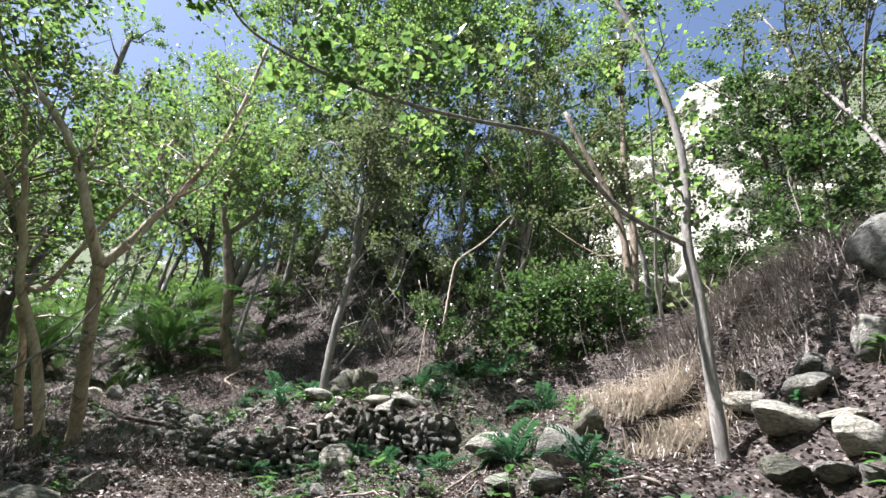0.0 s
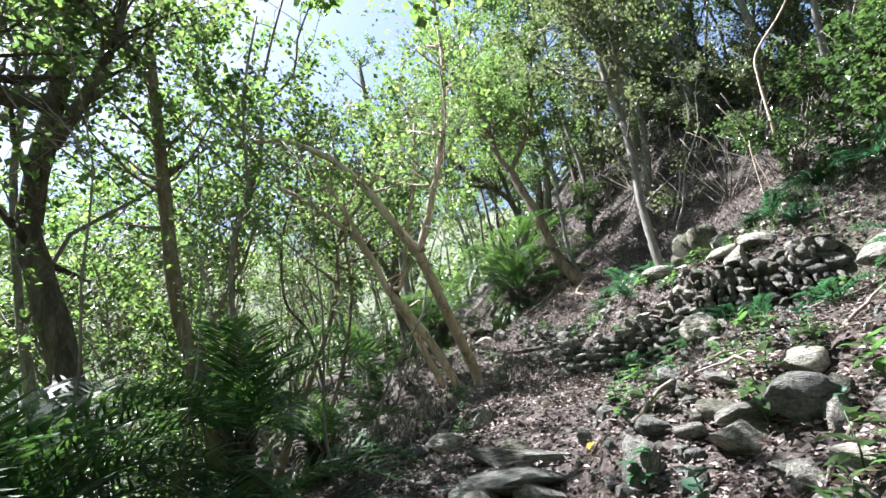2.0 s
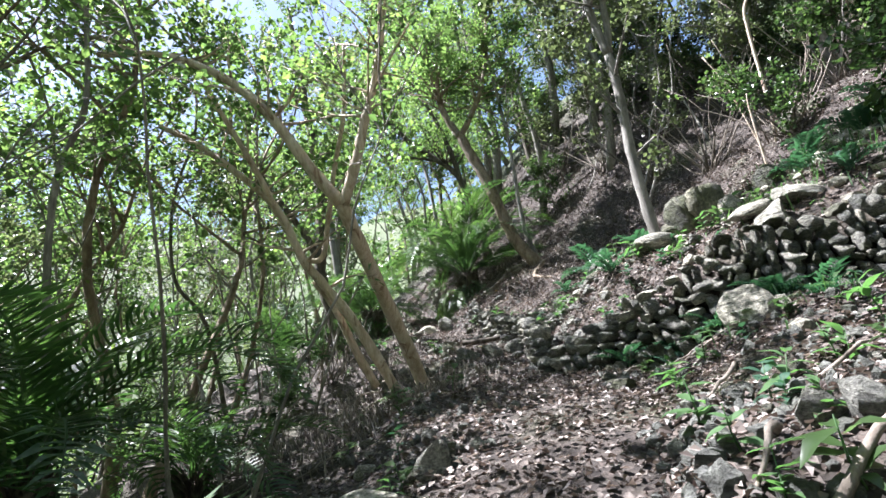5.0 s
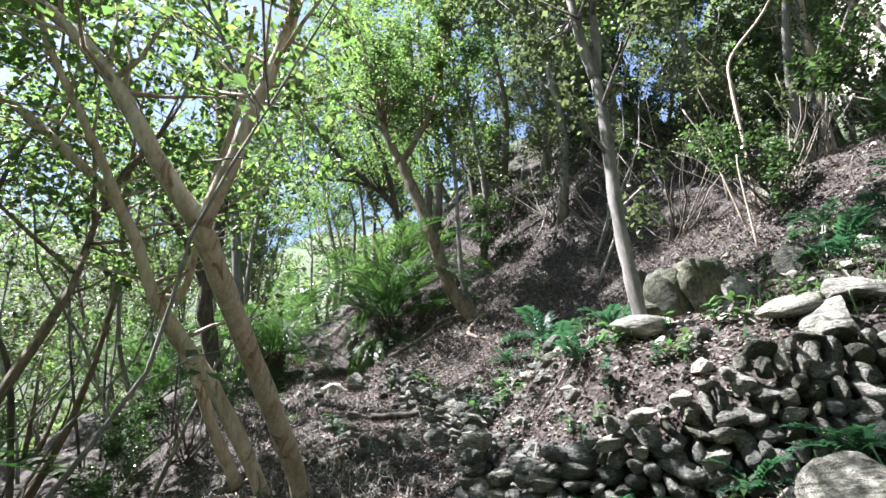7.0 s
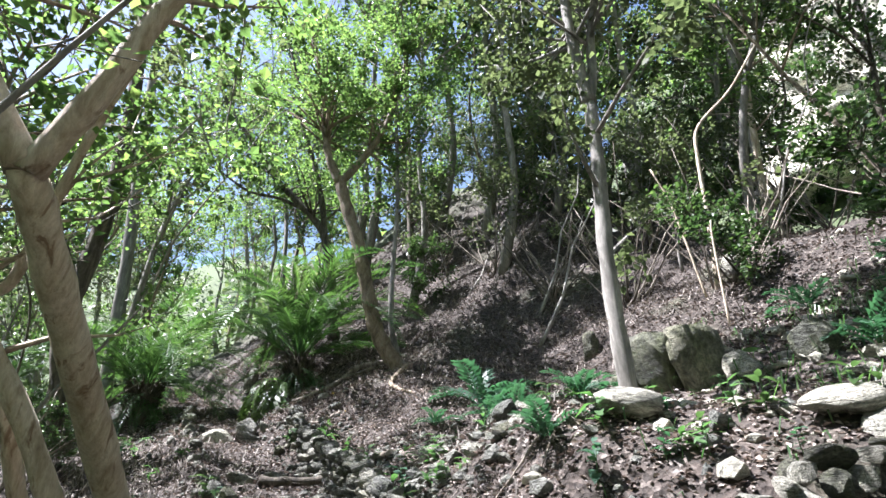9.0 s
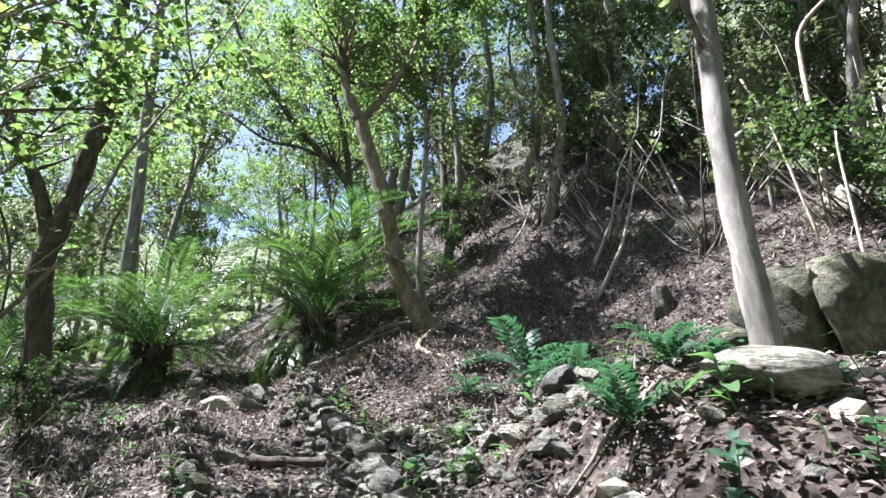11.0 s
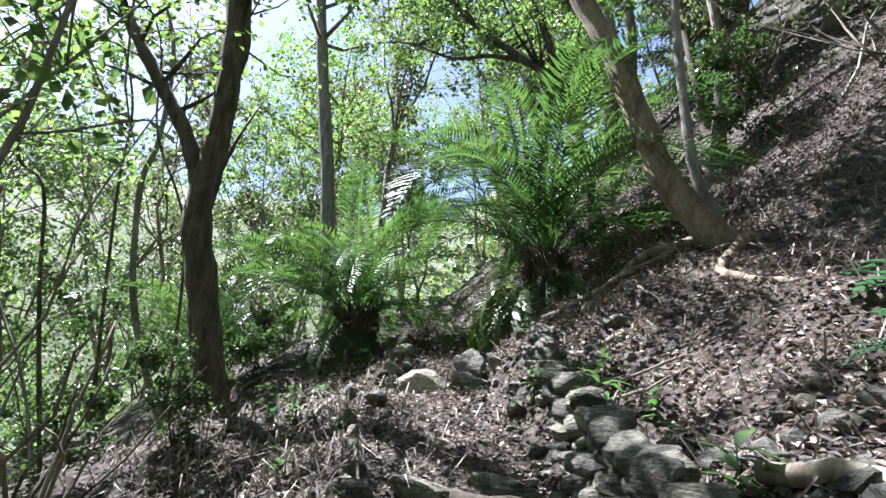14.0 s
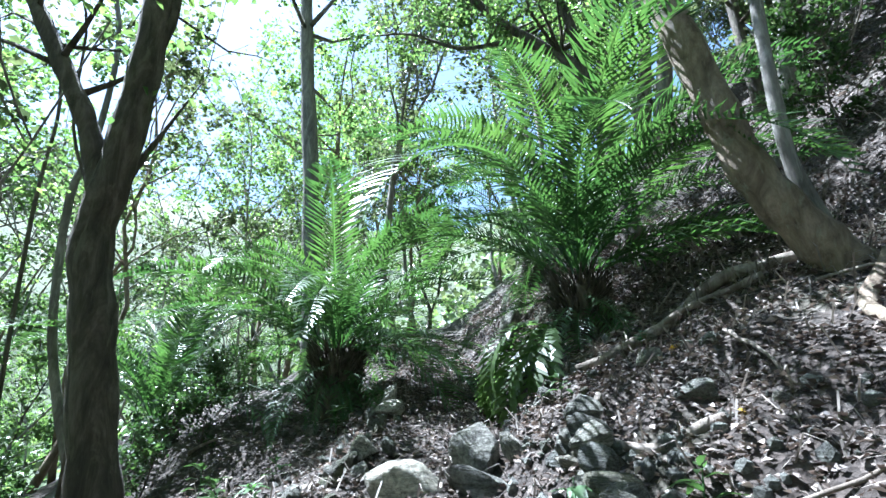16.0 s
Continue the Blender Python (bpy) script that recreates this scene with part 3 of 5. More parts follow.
placed_tree("Dark gnarled tree with low limbs below the trail", [
    ([(-8.13, 2.45, -0.95), (-8.28, 2.29, 2.01), (-8.69, 1.85, 3.99), (-8.88, 1.65, 4.88), (-8.83, 1.7, 6.4), (-8.74, 1.8, 7.72), (-8.71, 1.82, 9.17)], 0.22, 0.13, 0.3),
    ([(-7.59, 1.55, 5.54), (-7.21, 1.83, 6.35), (-7.03, 2.03, 7.3), (-6.96, 2.11, 8.35)], 0.1, 0.05, 1),
    ([(-7.51, 1.4, 6.11), (-6.81, 0.89, 5.6), (-6.21, 0.4, 5.37), (-5.89, -0.02, 5.03), (-5.7, -0.32, 4.73)], 0.13, 0.07, 1),
], BARK_DARK, LEAF_OLIVE, 21, 0.09, 60, 22, 2.3)
placed_tree("Leaning brown tree among the palms below the trail", [
    ([(-7.97, 4.26, -0.19), (-8.12, 4.1, 1.79), (-8.53, 3.66, 3.61), (-8.73, 3.43, 5.71), (-8.84, 3.31, 7.04), (-9.03, 3.11, 9.18), (-9.07, 3.06, 10.93)], 0.15, 0.08, 1),
], BARK_BROWN, LEAF, 22, 0.085, 60, 21, 1.9)
placed_tree("Bare white-stemmed slender tree high on the slope", [
    ([(1.76, 18.28, 7.99), (1.79, 18.29, 8.58), (2.02, 18.36, 10.43), (2.29, 18.43, 12.72), (2.71, 18.54, 15.34), (3.3, 18.7, 18.39)], 0.12, 0.05, 1),
], BARK_PALE, LEAF_OLIVE, 23, 0.09, 154, 18, 1.6)
placed_tree("Reddish many-stemmed tree on the slope above the rocks", [
    ([(3.63, 10.63, 5.48), (3.62, 10.63, 6.44), (3.6, 10.63, 8.2), (3.31, 10.61, 9.54), (2.76, 10.59, 10.79), (2.15, 10.57, 12.37)], 0.11, 0.06, 1),
    ([(3.73, 10.56, 6.57), (3.82, 10.56, 8.69), (3.73, 10.56, 10.49), (3.81, 10.56, 13.03), (3.91, 10.57, 16.08)], 0.1, 0.06, 1),
], BARK_BROWN, LEAF_OLIVE, 24, 0.085, 176, 15, 1.8)

# ---- the woods around ----
KINDS = [
    wild_tree("Slim grey forest tree with a light green crown", BARK_GREY, LEAF, 101, 11.0, 0.11, 0.13, 80, 0.12, 0.4, count=6, limbs=7, reach=2.4),
    wild_tree("Crooked brown forest tree with a bright green crown", BARK_BROWN, LEAF, 102, 9.0, 0.09, 0.125, 80, 0.2, 0.35, count=6, limbs=7, reach=2.3),
    wild_tree("Dark-stemmed forest tree with a dense dark crown", BARK_DARK, LEAF_DARK, 103, 9.5, 0.11, 0.13, 84, 0.14, 0.3, count=6, limbs=7, reach=2.3),
    wild_tree("Grey-stemmed tree with a thin olive crown", BARK_GREY, LEAF_OLIVE, 104, 12.0, 0.12, 0.13, 80, 0.12, 0.3, count=6, limbs=8, reach=2.5),
    wild_tree("Thin leaning tree with a sparse olive crown", BARK_BROWN, LEAF_OLIVE, 105, 7.5, 0.05, 0.11, 60, 0.22, 0.4, count=6, limbs=4, reach=1.7),
    wild_tree("Leafy young tree branching near the ground", BARK_DARK, LEAF, 106, 4.5, 0.04, 0.1, 60, 0.2, 0.15, limbs=7, count=5, reach=1.3),
    wild_tree("Tangled dark shrub of many thin grey stems", BARK_GREY, LEAF_OLIVE, 107, 3.2, 0.028, 0.09, 50, 0.3, 0.08, "shrub", limbs=9, count=4, reach=1.0),
    wild_tree("Thin bare leaning stem with few leaves", BARK_GREY, LEAF, 109, 5.5, 0.028, 0.1, 16, 0.2, 0.45, "sapling", limbs=2, count=5, reach=1.2),
    wild_tree("Tall tree with a wide airy light green crown", BARK_GREY, LEAF, 110, 14.0, 0.15, 0.17, 62, 0.1, 0.4, limbs=9, count=8, reach=3.0),
    wild_tree("Dense dark green shrub on the forest floor", BARK_DARK, LEAF_DARK, 108, 1.9, 0.022, 0.085, 56, 0.3, 0.05, "shrub", limbs=8, count=4, reach=0.6),
]
SPOTS = []


def free(x, y, gap):
    _, s, d = trail_frame(x, y)
    if -2.2 < d[0] < 2.6 and s[0] < 22:
        return False
    if y > 9 and abs(x - 0.6 * y + 1.0) < 1.6 + 0.06 * y and x > 3:
        return False
    if y > 9.5 and abs(x - 0.85 * y + 7.2) < 1.1 + 0.04 * y:
        return False
    if y > 10.5 and 0.41 < (x + 2.9) / (y - 4.9) < 0.58:
        return False
    # a gap in the leaves that lets the sun down to the upper bank
    if abs(y - 12.1) < 2.0 and -17 < x < -6:
        return False
    return all((x - a) ** 2 + (y - b) ** 2 > gap * gap for a, b in SPOTS)


def plant(kinds, count, xlo, xhi, ylo, yhi, seed, gap, keep):
    rng = np.random.RandomState(seed)
    made = tries = 0
    while made < count and tries < count * 60:
        tries += 1
        x, y = rng.uniform(xlo, xhi), rng.uniform(ylo, yhi)
        if not free(x, y, gap) or not keep(x, y):
            continue
        SPOTS.append((x, y))
        src = KINDS[kinds[rng.randint(len(kinds))]]
        m = Matrix.Translation(on_ground(x, y, 0.1)) @ pose(0, 0, 0, rng.normal(0, 5), rng.normal(0, 5), rng.uniform(0, 360)) @ Matrix.Scale(rng.uniform(0.75, 1.25), 4)
        made += 1
        # the leafy slope above the trail stays open
        if -6.4 < x < -1.0 and 11.0 < y < 14.6:
            continue
        c = copy_thing(src, m)
        c.scale = m.to_scale()
        c["group"] = "forest " + src.name.split(".")[0] + "s"


def offside(x, y):
    return trail_frame(x, y)[2][0]


plant([0, 1, 1, 4, 4], 20, -26, -4, -6, 22, 7, 1.6, lambda x, y: -16 < offside(x, y) < -4.2 and not (x > -9 and y < 7))
plant([7], 46, -22, -4, 1, 20, 31, 0.6, lambda x, y: -12 < offside(x, y) < -2.8)
plant([4, 5, 4], 16, -26, -3, 2, 22, 17, 1.2, lambda x, y: -14 < offside(x, y) < -3.4 and not (x > -8 and y < 5))
plant([0, 1, 3, 0], 18, -55, -14, -5, 55, 8, 2.6, lambda x, y: offside(x, y) < -9)
plant([2, 3, 2, 1], 24, -12, 14, 14, 34, 9, 1.9, lambda x, y: offside(x, y) > 7.5)
plant([6, 6, 9, 7], 44, -12, 13, 10, 28, 19, 0.9, lambda x, y: 7.0 < offside(x, y) < 16)
plant([0, 1, 2, 3], 16, -40, -10, 20, 45, 10, 2.2, lambda x, y: abs(offside(x, y)) > 1.8)
plant([0, 1, 0, 3], 12, -24, -10.5, 16, 28, 21, 1.8, lambda x, y: abs(offside(x, y)) > 1.6)
plant([9, 6, 7, 7], 14, -8, 6, 8, 22, 23, 0.8, lambda x, y: 4.6 < offside(x, y) < 8)
plant([2, 3, 6, 9], 14, 4, 14, 6, 16, 12, 1.6, lambda x, y: offside(x, y) > 7.5)
plant([8], 9, -30, -13, 14, 34, 41, 3.0, lambda x, y: abs(offside(x, y)) > 2.5)
plant([8], 8, -9, 12, 18, 34, 42, 3.2, lambda x, y: offside(x, y) > 8)
# trees added on the slope to shade its floor
plant([8, 5, 1, 4], 12, -11, 1, 12.5, 23, 44, 1.8, lambda x, y: 4.6 < offside(x, y) < 10)
plant([8, 2, 9], 10, -10, 5, 17, 28, 45, 1.5, lambda x, y: offside(x, y) > 8)
plant([8, 0, 1], 8, -24, -10, -7, 7, 43, 2.4, lambda x, y: offside(x, y) < -7)
plant([0, 1, 3], 6, -8, 8, -9, -3, 14, 2.0, lambda x, y: abs(offside(x, y)) > 2.4)
for x, y, k in ((-10.4, 9.4, 0.5), (-11.6, 10.2, 0.55), (-12.3, 11.9, 0.5), (-9.6, 8.6, 0.45), (-10.0, 10.7, 0.4), (-12.9, 12.6, 0.55), (-8.6, 7.4, 0.45)):
    m = Matrix.Translation(on_ground(x, y, 0.05)) @ pose(0, 0, 0, 0, 0, 97 * x) @ Matrix.Scale(k, 4)
    c = copy_thing(KINDS[9], m)
    c.scale, c["group"] = m.to_scale(), "forest shrubs"
# tall trees added to shade the palms and slope and to close sky gaps
for x, y, k in ((-10.6, -0.3, 0.9), (-10.2, 2.6, 0.8), (-9.4, -2.4, 0.85), (-11.3, 21.5, 1.1), (-8.0, 22.5, 1.15), (-4.6, 22.0, 1.1), (-4.9, 17.6, 0.85), (-7.9, 18.9, 0.8), (-3.4, 19.6, 0.9), (-5.9, 20.6, 1.15), (-1.2, 20.2, 1.1), (-10.6, 21.0, 1.15), (1.6, 18.9, 1.0)):
    m = Matrix.Translation(on_ground(x, y, 0.1)) @ Matrix.Scale(k, 4)
    c = copy_thing(KINDS[8], m)
    c.scale, c["group"] = m.to_scale(), "forest trees"
for i, t in enumerate(KINDS):
    x, y = (-24 - 3 * i, 6 + 4 * i)
    t.matrix_basis = pose(*on_ground(x, y, 0.1))


# ---- the far wooded slopes ----
def far_woods(name, count, seed, lo, hi, size, mat, label):
    rng = np.random.RandomState(seed)
    a = rng.uniform(0, 6.28, count)
    r = rng.uniform(lo, hi, count)
    x, y = -5 + r * np.cos(a), 8 + r * np.sin(a)
    z = height(x, y)
    s = Shape()
    for px, py, pz in zip(x, y, z):
        n, w = 46, rng.uniform(2.2, 4.2)
        c = rng.normal(0, 0.5, (n, 3)) * (w, w, w * 1.1) + (px, py, pz + w * 0.9)
        leaves(s, c, rng.normal(0, 1, (n, 3)), size, rng, 0.1, 0.5, 0.2)
    return tagged(new(name, s.mesh(name, mat, smooth=False)), label, "woods", kind="stuff")


far_woods("far_woods", 950, 71, 55, 230, 1.3, LEAF, "Dense green woods covering the far slopes")
far_woods("hill_scrub", 450, 72, 34, 60, 0.55, LEAF_OLIVE, "Olive scrub and treetops on the hillside around")


# ---- the pale crag on the hillside ----
def crag(px, py, turn, size):
    nu, nv = 60, 44
    u, v = np.meshgrid(np.linspace(-1, 1, nu), np.linspace(0, 1, nv))
    x, z = u * (9 - 3 * v), v * 21
    bulge = 5 * (1 - u ** 2) * (1 - 0.45 * v) + 0.5 * wave(x, z * 1.4, 5, 41) + 0.22 * wave(x, z * 2, 1.8, 42) + 0.1 * wave(x * 1.5, z * 3, 0.9, 44)
    pts = np.stack([x.ravel(), -bulge.ravel(), z.ravel() + 1.2 * wave(x, 0 * x, 6, 43).ravel() * v.ravel()], axis=1)
    back = pts * (1, 0, 1) + (0, 6, 0)
    i = np.arange(nu * nv).reshape(nv, nu)
    q = np.stack([i[:-1, :-1], i[:-1, 1:], i[1:, 1:], i[1:, :-1]], axis=-1).reshape(-1, 4)
    rim = np.concatenate([i[0], i[1:, -1], i[-1, -2::-1], i[-2:0:-1, 0]])
    n = nu * nv
    side = [(a, a + n, b + n, b) for a, b in zip(rim, np.roll(rim, -1))]
    s = Shape().add(np.vstack([pts, back]), np.vstack([q, q[:, ::-1] + n, side]))
    spot = on_ground(px, py, -1.5)
    ob = new("crag", s.mesh("crag", CRAG))
    ob.matrix_basis = pose(*spot, 0, 0, turn) @ Matrix.Scale(size, 4)
    return tagged(ob, "Pale sunlit rock face high on the hillside", "cliff", kind="structure")


crag(25.5, 38, -32, 1.0)
crag(17.5, 44, -25, 0.75)
for x, y, k in ((1.5, 9.0, 0.75), (2.3, 9.4, 0.8), (2.9, 8.8, 0.7), (1.9, 10.4, 0.9), (0.7, 11.2, 0.9), (7.6, 12.6, 1.0), (9.6, 15.2, 1.1), (10.6, 17.6, 1.2), (8.4, 14.4, 0.9)):
    m = Matrix.Translation(on_ground(x, y, 0.1)) @ Matrix.Scale(k, 4)
    c = copy_thing(KINDS[9], m)
    c.scale, c["group"] = m.to_scale(), "forest shrubs"

# ---- cycads and palms beside the trail ----
BIG_FRONDS = [frond_mesh("frond", 30 + i, FROND, 3.5, 0.62 + 0.12 * i, 62, 0.52, 0.017) for i in range(4)]
LOW_FRONDS = [frond_mesh("frond", 40 + i, FROND, 2.5, 0.8 + 0.2 * i, 40, 0.5, 0.02) for i in range(2)]


def stump_mesh(name, seed, tall, thick, mat):
    rng = np.random.RandomState(seed)
    return tube(Shape(), wander((0, 0, -0.3), (0.04, 0.03, tall), 6, 0.02, rng), np.linspace(thick, thick * 0.75, 6), 12, 0.16, rng).mesh(name, mat)


def leaf_base_mesh(name, seed, tall, thick, mat):
    """The many stubs of old leaf stalks around a cycad's trunk."""
    rng = np.random.RandomState(seed + 500)
    s = Shape()
    for _ in range(320):
        a, z = rng.uniform(0, 6.28), rng.uniform(-0.05, tall)
        p = np.array([math.cos(a), math.sin(a), 0]) * thick * 0.75 + (0, 0, z)
        tube(s, [p, p + np.array([math.cos(a) * 0.14, math.sin(a) * 0.14, 0.08 + 0.14 * rng.rand()])], [0.016, 0.006], 4)
    return s.mesh(name, mat)


def cycad(x, y, label, fronds, count, size, seed, low=8, high=80, stump=0.55, thick=0.2, name="cycad"):
    rng = np.random.RandomState(seed)
    root = thing(name, None, pose(*on_ground(x, y, 0.02)), label, name, "cycads by the trail")
    part("trunk", stump_mesh("trunk", seed, stump, thick, BARK_DARK), root, "dark shaggy trunk of old leaf bases")
    tagged(part("leaf_base", leaf_base_mesh("leaf_base", seed, stump, thick, BARK_DARK), root), kind="stuff")
    for i in range(count):
        yaw = 360 * i / count * 2.618 + rng.uniform(-15, 15)
        pit = low + (high - low) * ((i + 0.5) / count) ** 0.8 + rng.uniform(-6, 6)
        part("frond", fronds[rng.randint(len(fronds))], root, "", turned(0.03 * rng.randn(), 0.03 * rng.randn(), stump * rng.uniform(0.75, 1.0), yaw, pit, size * rng.uniform(0.75, 1.1), rng.uniform(-20, 20)))
    for i in range(12):
        yaw = rng.uniform(0, 360)
        part("frond", fronds[0], root, "withered hanging frond", turned(0, 0, stump * 0.7, yaw, -20 + rng.uniform(-25, 25), size * rng.uniform(0.4, 0.65)))
    return root


cycad(-9.5, 15.6, "Big cycad with arching feathery green fronds on the bank", BIG_FRONDS, 34, 1.12, 51, 26, 84, 0.75, 0.34)
cycad(-11.95, 13.85, "Dense cycad with upright feathery fronds at the trail's lower edge", BIG_FRONDS, 36, 0.82, 52, 14, 84, 0.7, 0.32)
cycad(-14.6, 12.6, "Spreading cycad below the trail among thin trees", BIG_FRONDS, 28, 1.0, 53, 30, 85, 0.4, 0.22)
cycad(-15.4, 16.6, "Cycad with silvery drooping fronds beyond the bend", BIG_FRONDS, 20, 0.7, 54, 30, 80, 0.4, 0.2)
cycad(-11.9, 18.0, "Cycad growing on the bank beyond the bend", BIG_FRONDS, 18, 0.7, 55, 30, 80, 0.4, 0.2)
cycad(-5.6, 1.0, "Dark palm with long drooping fronds below the trail", LOW_FRONDS, 30, 1.35, 56, 28, 84, 1.0, 0.16, "palm")
cycad(-5.0, 2.7, "Low palm with broad drooping fronds beside the trail's edge", LOW_FRONDS, 12, 0.95, 57, 33, 66, 0.25, 0.12, "palm")
cycad(-6.7, 3.7, "Bright green palm standing lower down the slope", LOW_FRONDS, 20, 1.1, 58, 38, 86, 1.4, 0.14, "palm")
cycad(-4.9, -0.4, "Dark palm below the start of the trail", LOW_FRONDS, 26, 1.3, 59, 33, 84, 0.9, 0.15, "palm")
cycad(-7.6, 5.6, "Small palm among thin stems below the trail", LOW_FRONDS, 14, 0.8, 60, 33, 76, 0.5, 0.12, "palm")
cycad(-9.3, 2.4, "Tall palm among the trees below the trail", LOW_FRONDS, 20, 1.2, 61, 33, 81, 2.0, 0.14, "palm")

# ---- ferns and weeds ----
FERN_FRONDS = [frond_mesh("fern_frond", 70 + i, FERN, 0.62, 0.6, 15, 0.17, 0.024) for i in range(2)]


def fern_at(x, y, size, seed, count=9, label="Soft green fern rooted in leaf litter"):
    rng = np.random.RandomState(seed)
    root = thing("fern", None, pose(*on_ground(x, y, -0.01), 0, 0, rng.uniform(0, 360)), label, "fern", "ferns on the slope")
    for i in range(count):
        part("fern_frond", FERN_FRONDS[rng.randint(2)], root, "", turned(0, 0, 0, 360 * i / count + rng.uniform(-18, 18), rng.uniform(25, 75), size * rng.uniform(0.7, 1.15)))
    return root


for i, (x, y, k) in enumerate([(-4.8, 13.3, 1.9), (-4.45, 12.6, 1.1), (-5.3, 12.5, 0.7), (-4.1, 12.2, 0.8), (-3.5, 9.6, 0.8), (-3.2, 8.15, 0.75), (-2.75, 8.2, 0.7), (-2.2, 8.1, 0.8), (-1.6, 8.0, 0.8),
                               (-1.25, 7.9, 0.9), (-0.6, 8.9, 0.9), (-0.9, 9.6, 0.9), (-0.2, 9.9, 1.0), (0.3, 10.6, 1.0), (0.45, 6.3, 1.2), (0.9, 4.6, 1.0), (-0.4, 7.2, 0.8), (0.5, 9.0, 1.1), (-0.5, 11.6, 0.9), (1.2, 8.2, 1.1), (-3.9, 10.9, 0.7), (-1.5, 3.0, 0.5), (-3.2, 10.4, 0.8)]):
    fern_at(x, y, k, 200 + i, 7 + i % 5)

BRIGHT_FRONDS = [frond_mesh("fern_frond", 75 + i, LEAF, 0.85, 1.0, 22, 0.17, 0.024) for i in range(2)]
hanging = thing("fern", None, pose(-9.2, 14.55, ground_z(-9.2, 14.55) + 0.3), "Bright green fern hanging down the bank beside the trail", "fern", "ferns on the slope")
for i in range(9):
    part("fern_frond", BRIGHT_FRONDS[i % 2], hanging, "", turned(0, 0, 0.1 * (i % 3), -175 + 14 * i, 5 - 7 * (i % 5), 1.5))


def leaf_blade(name, size, slim, mat, seed):
    """One broad pointed leaf along +x, folded at its rib and drooping."""
    rng = np.random.RandomState(seed)
    u = np.linspace(0, 1, 6)
    w = slim * size * np.sin(np.pi * u ** 0.8)
    z = -0.35 * size * u ** 2 + 0.03 * size * np.sin(u * 9 + seed)
    mid = np.stack([u * size, 0 * u, z], axis=1)
    v = np.vstack([mid, mid + np.stack([0 * u, w, 0.25 * w], axis=1), mid + np.stack([0 * u, -w, 0.25 * w], axis=1)])
    f = [(i, i + 1, 7 + i, 6 + i) for i in range(5)] + [(12 + i, 13 + i, i + 1, i) for i in range(5)]
    return Shape().add(v, f).mesh(name, mat)


WEED_LEAVES = [leaf_blade("leaf", 0.11, 0.24, WEED, 1), leaf_blade("leaf", 0.09, 0.3, FERN, 2), leaf_blade("leaf", 0.13, 0.2, LEAF_DARK, 3), leaf_blade("leaf", 0.15, 0.15, WEED, 4)]
WEED_STEM = tube(Shape(), [(0, 0, -0.04), (0.01, 0, 0.08), (0.0, 0.015, 0.2)], [0.005, 0.004, 0.002], 4).mesh("stem", WEED)


def weed_at(x, y, size, seed):
    rng = np.random.RandomState(seed)
    m = Matrix.Translation(on_ground(x, y)) @ pose(0, 0, 0, rng.uniform(-12, 12), rng.uniform(-12, 12), rng.uniform(0, 360)) @ Matrix.Scale(size, 4)
    root = thing("weed", None, m, "Small broad-leaved green weed growing between stones and litter", "weed", "weeds by the trail")
    part("stem", WEED_STEM, root)
    k = rng.randint(4)
    for i in range(rng.randint(8, 13)):
        part("leaf", WEED_LEAVES[k], root, "", turned(0, 0, rng.uniform(0.04, 0.2), i * 137 + rng.uniform(-20, 20), rng.uniform(0, 45), rng.uniform(0.6, 1.2)))
    return root


rng = np.random.RandomState(91)
made = 0
while made < 190:
    y = rng.uniform(1.5, 16)
    x = np.interp(y, TRAIL[:, 1], TRAIL[:, 0]) + rng.choice([-1, 1, 1, 1]) * (0.65 + abs(rng.normal(0, 2.2)))
    d = offside(x, y)
    if -2.5 < d < 8 and abs(d) > 0.75 and not (y > 13 and rng.rand() < 0.8) and not (10.5 < y < 16 and d > 2.4):
        weed_at(x, y, rng.uniform(0.7, 1.5), 900 + made)
        made += 1


def strands(name, count, cx, cy, spread, tall, mat, label, category, seed, flop=0.6):
    rng = np.random.RandomState(seed)
    s = Shape()
    px, py = cx + rng.normal(0, spread[0], count), cy + rng.normal(0, spread[1], count)
    pz = height(px, py)
    for x, y, z in zip(px, py, pz):
        a, t = rng.uniform(0, 6.28), tall * rng.uniform(0.4, 1.2)
        out = np.array([math.cos(a), math.sin(a), 0]) * t * flop * rng.uniform(0.3, 1.3)
        b = np.array([x, y, z - 0.02])
        w = np.array([-math.sin(a), math.cos(a), 0]) * 0.006
        m, e = b + out * 0.45 + (0, 0, t * 0.75), b + out * 1.2 + (0, 0, t * 0.55)
        s.add([b - w, b + w, m + w, m - w, e], [(0, 1, 2), (0, 2, 3), (3, 2, 4)])
    ob = new(name, s.mesh(name, mat, smooth=False))
    return tagged(ob, label, category, kind="stuff")


strands("dry_grass", 3200, 2.1, 5.75, (0.38, 0.3), 0.3, STRAW, "Matted pale dry grass on a sunlit hump", "grass", 95, 1.3)
strands("dry_brush", 5200, 4.0, 6.9, (0.9, 0.8), 0.5, BRUSH, "Tangled grey dry brush and roots on the bank", "brush", 96, 1.2)
strands("dry_twigs", 1600, -6.9, 8.0, (0.9, 0.7), 0.3, BRUSH, "Dry bleached twigs and stalks under the leaning trees", "twigs", 97, 1.3)
strands("edge_twigs", 1100, -9.2, 10.9, (0.7, 0.7), 0.2, BRUSH, "Dry grey twigs and stalks along the trail's lower edge", "twigs", 101, 1.5)
strands("bank_twigs", 2600, -7.2, 16.5, (2.2, 1.6), 0.2, BRUSH, "Dead twigs and dry stalks strewn over the steep bank", "twigs", 99, 1.8)
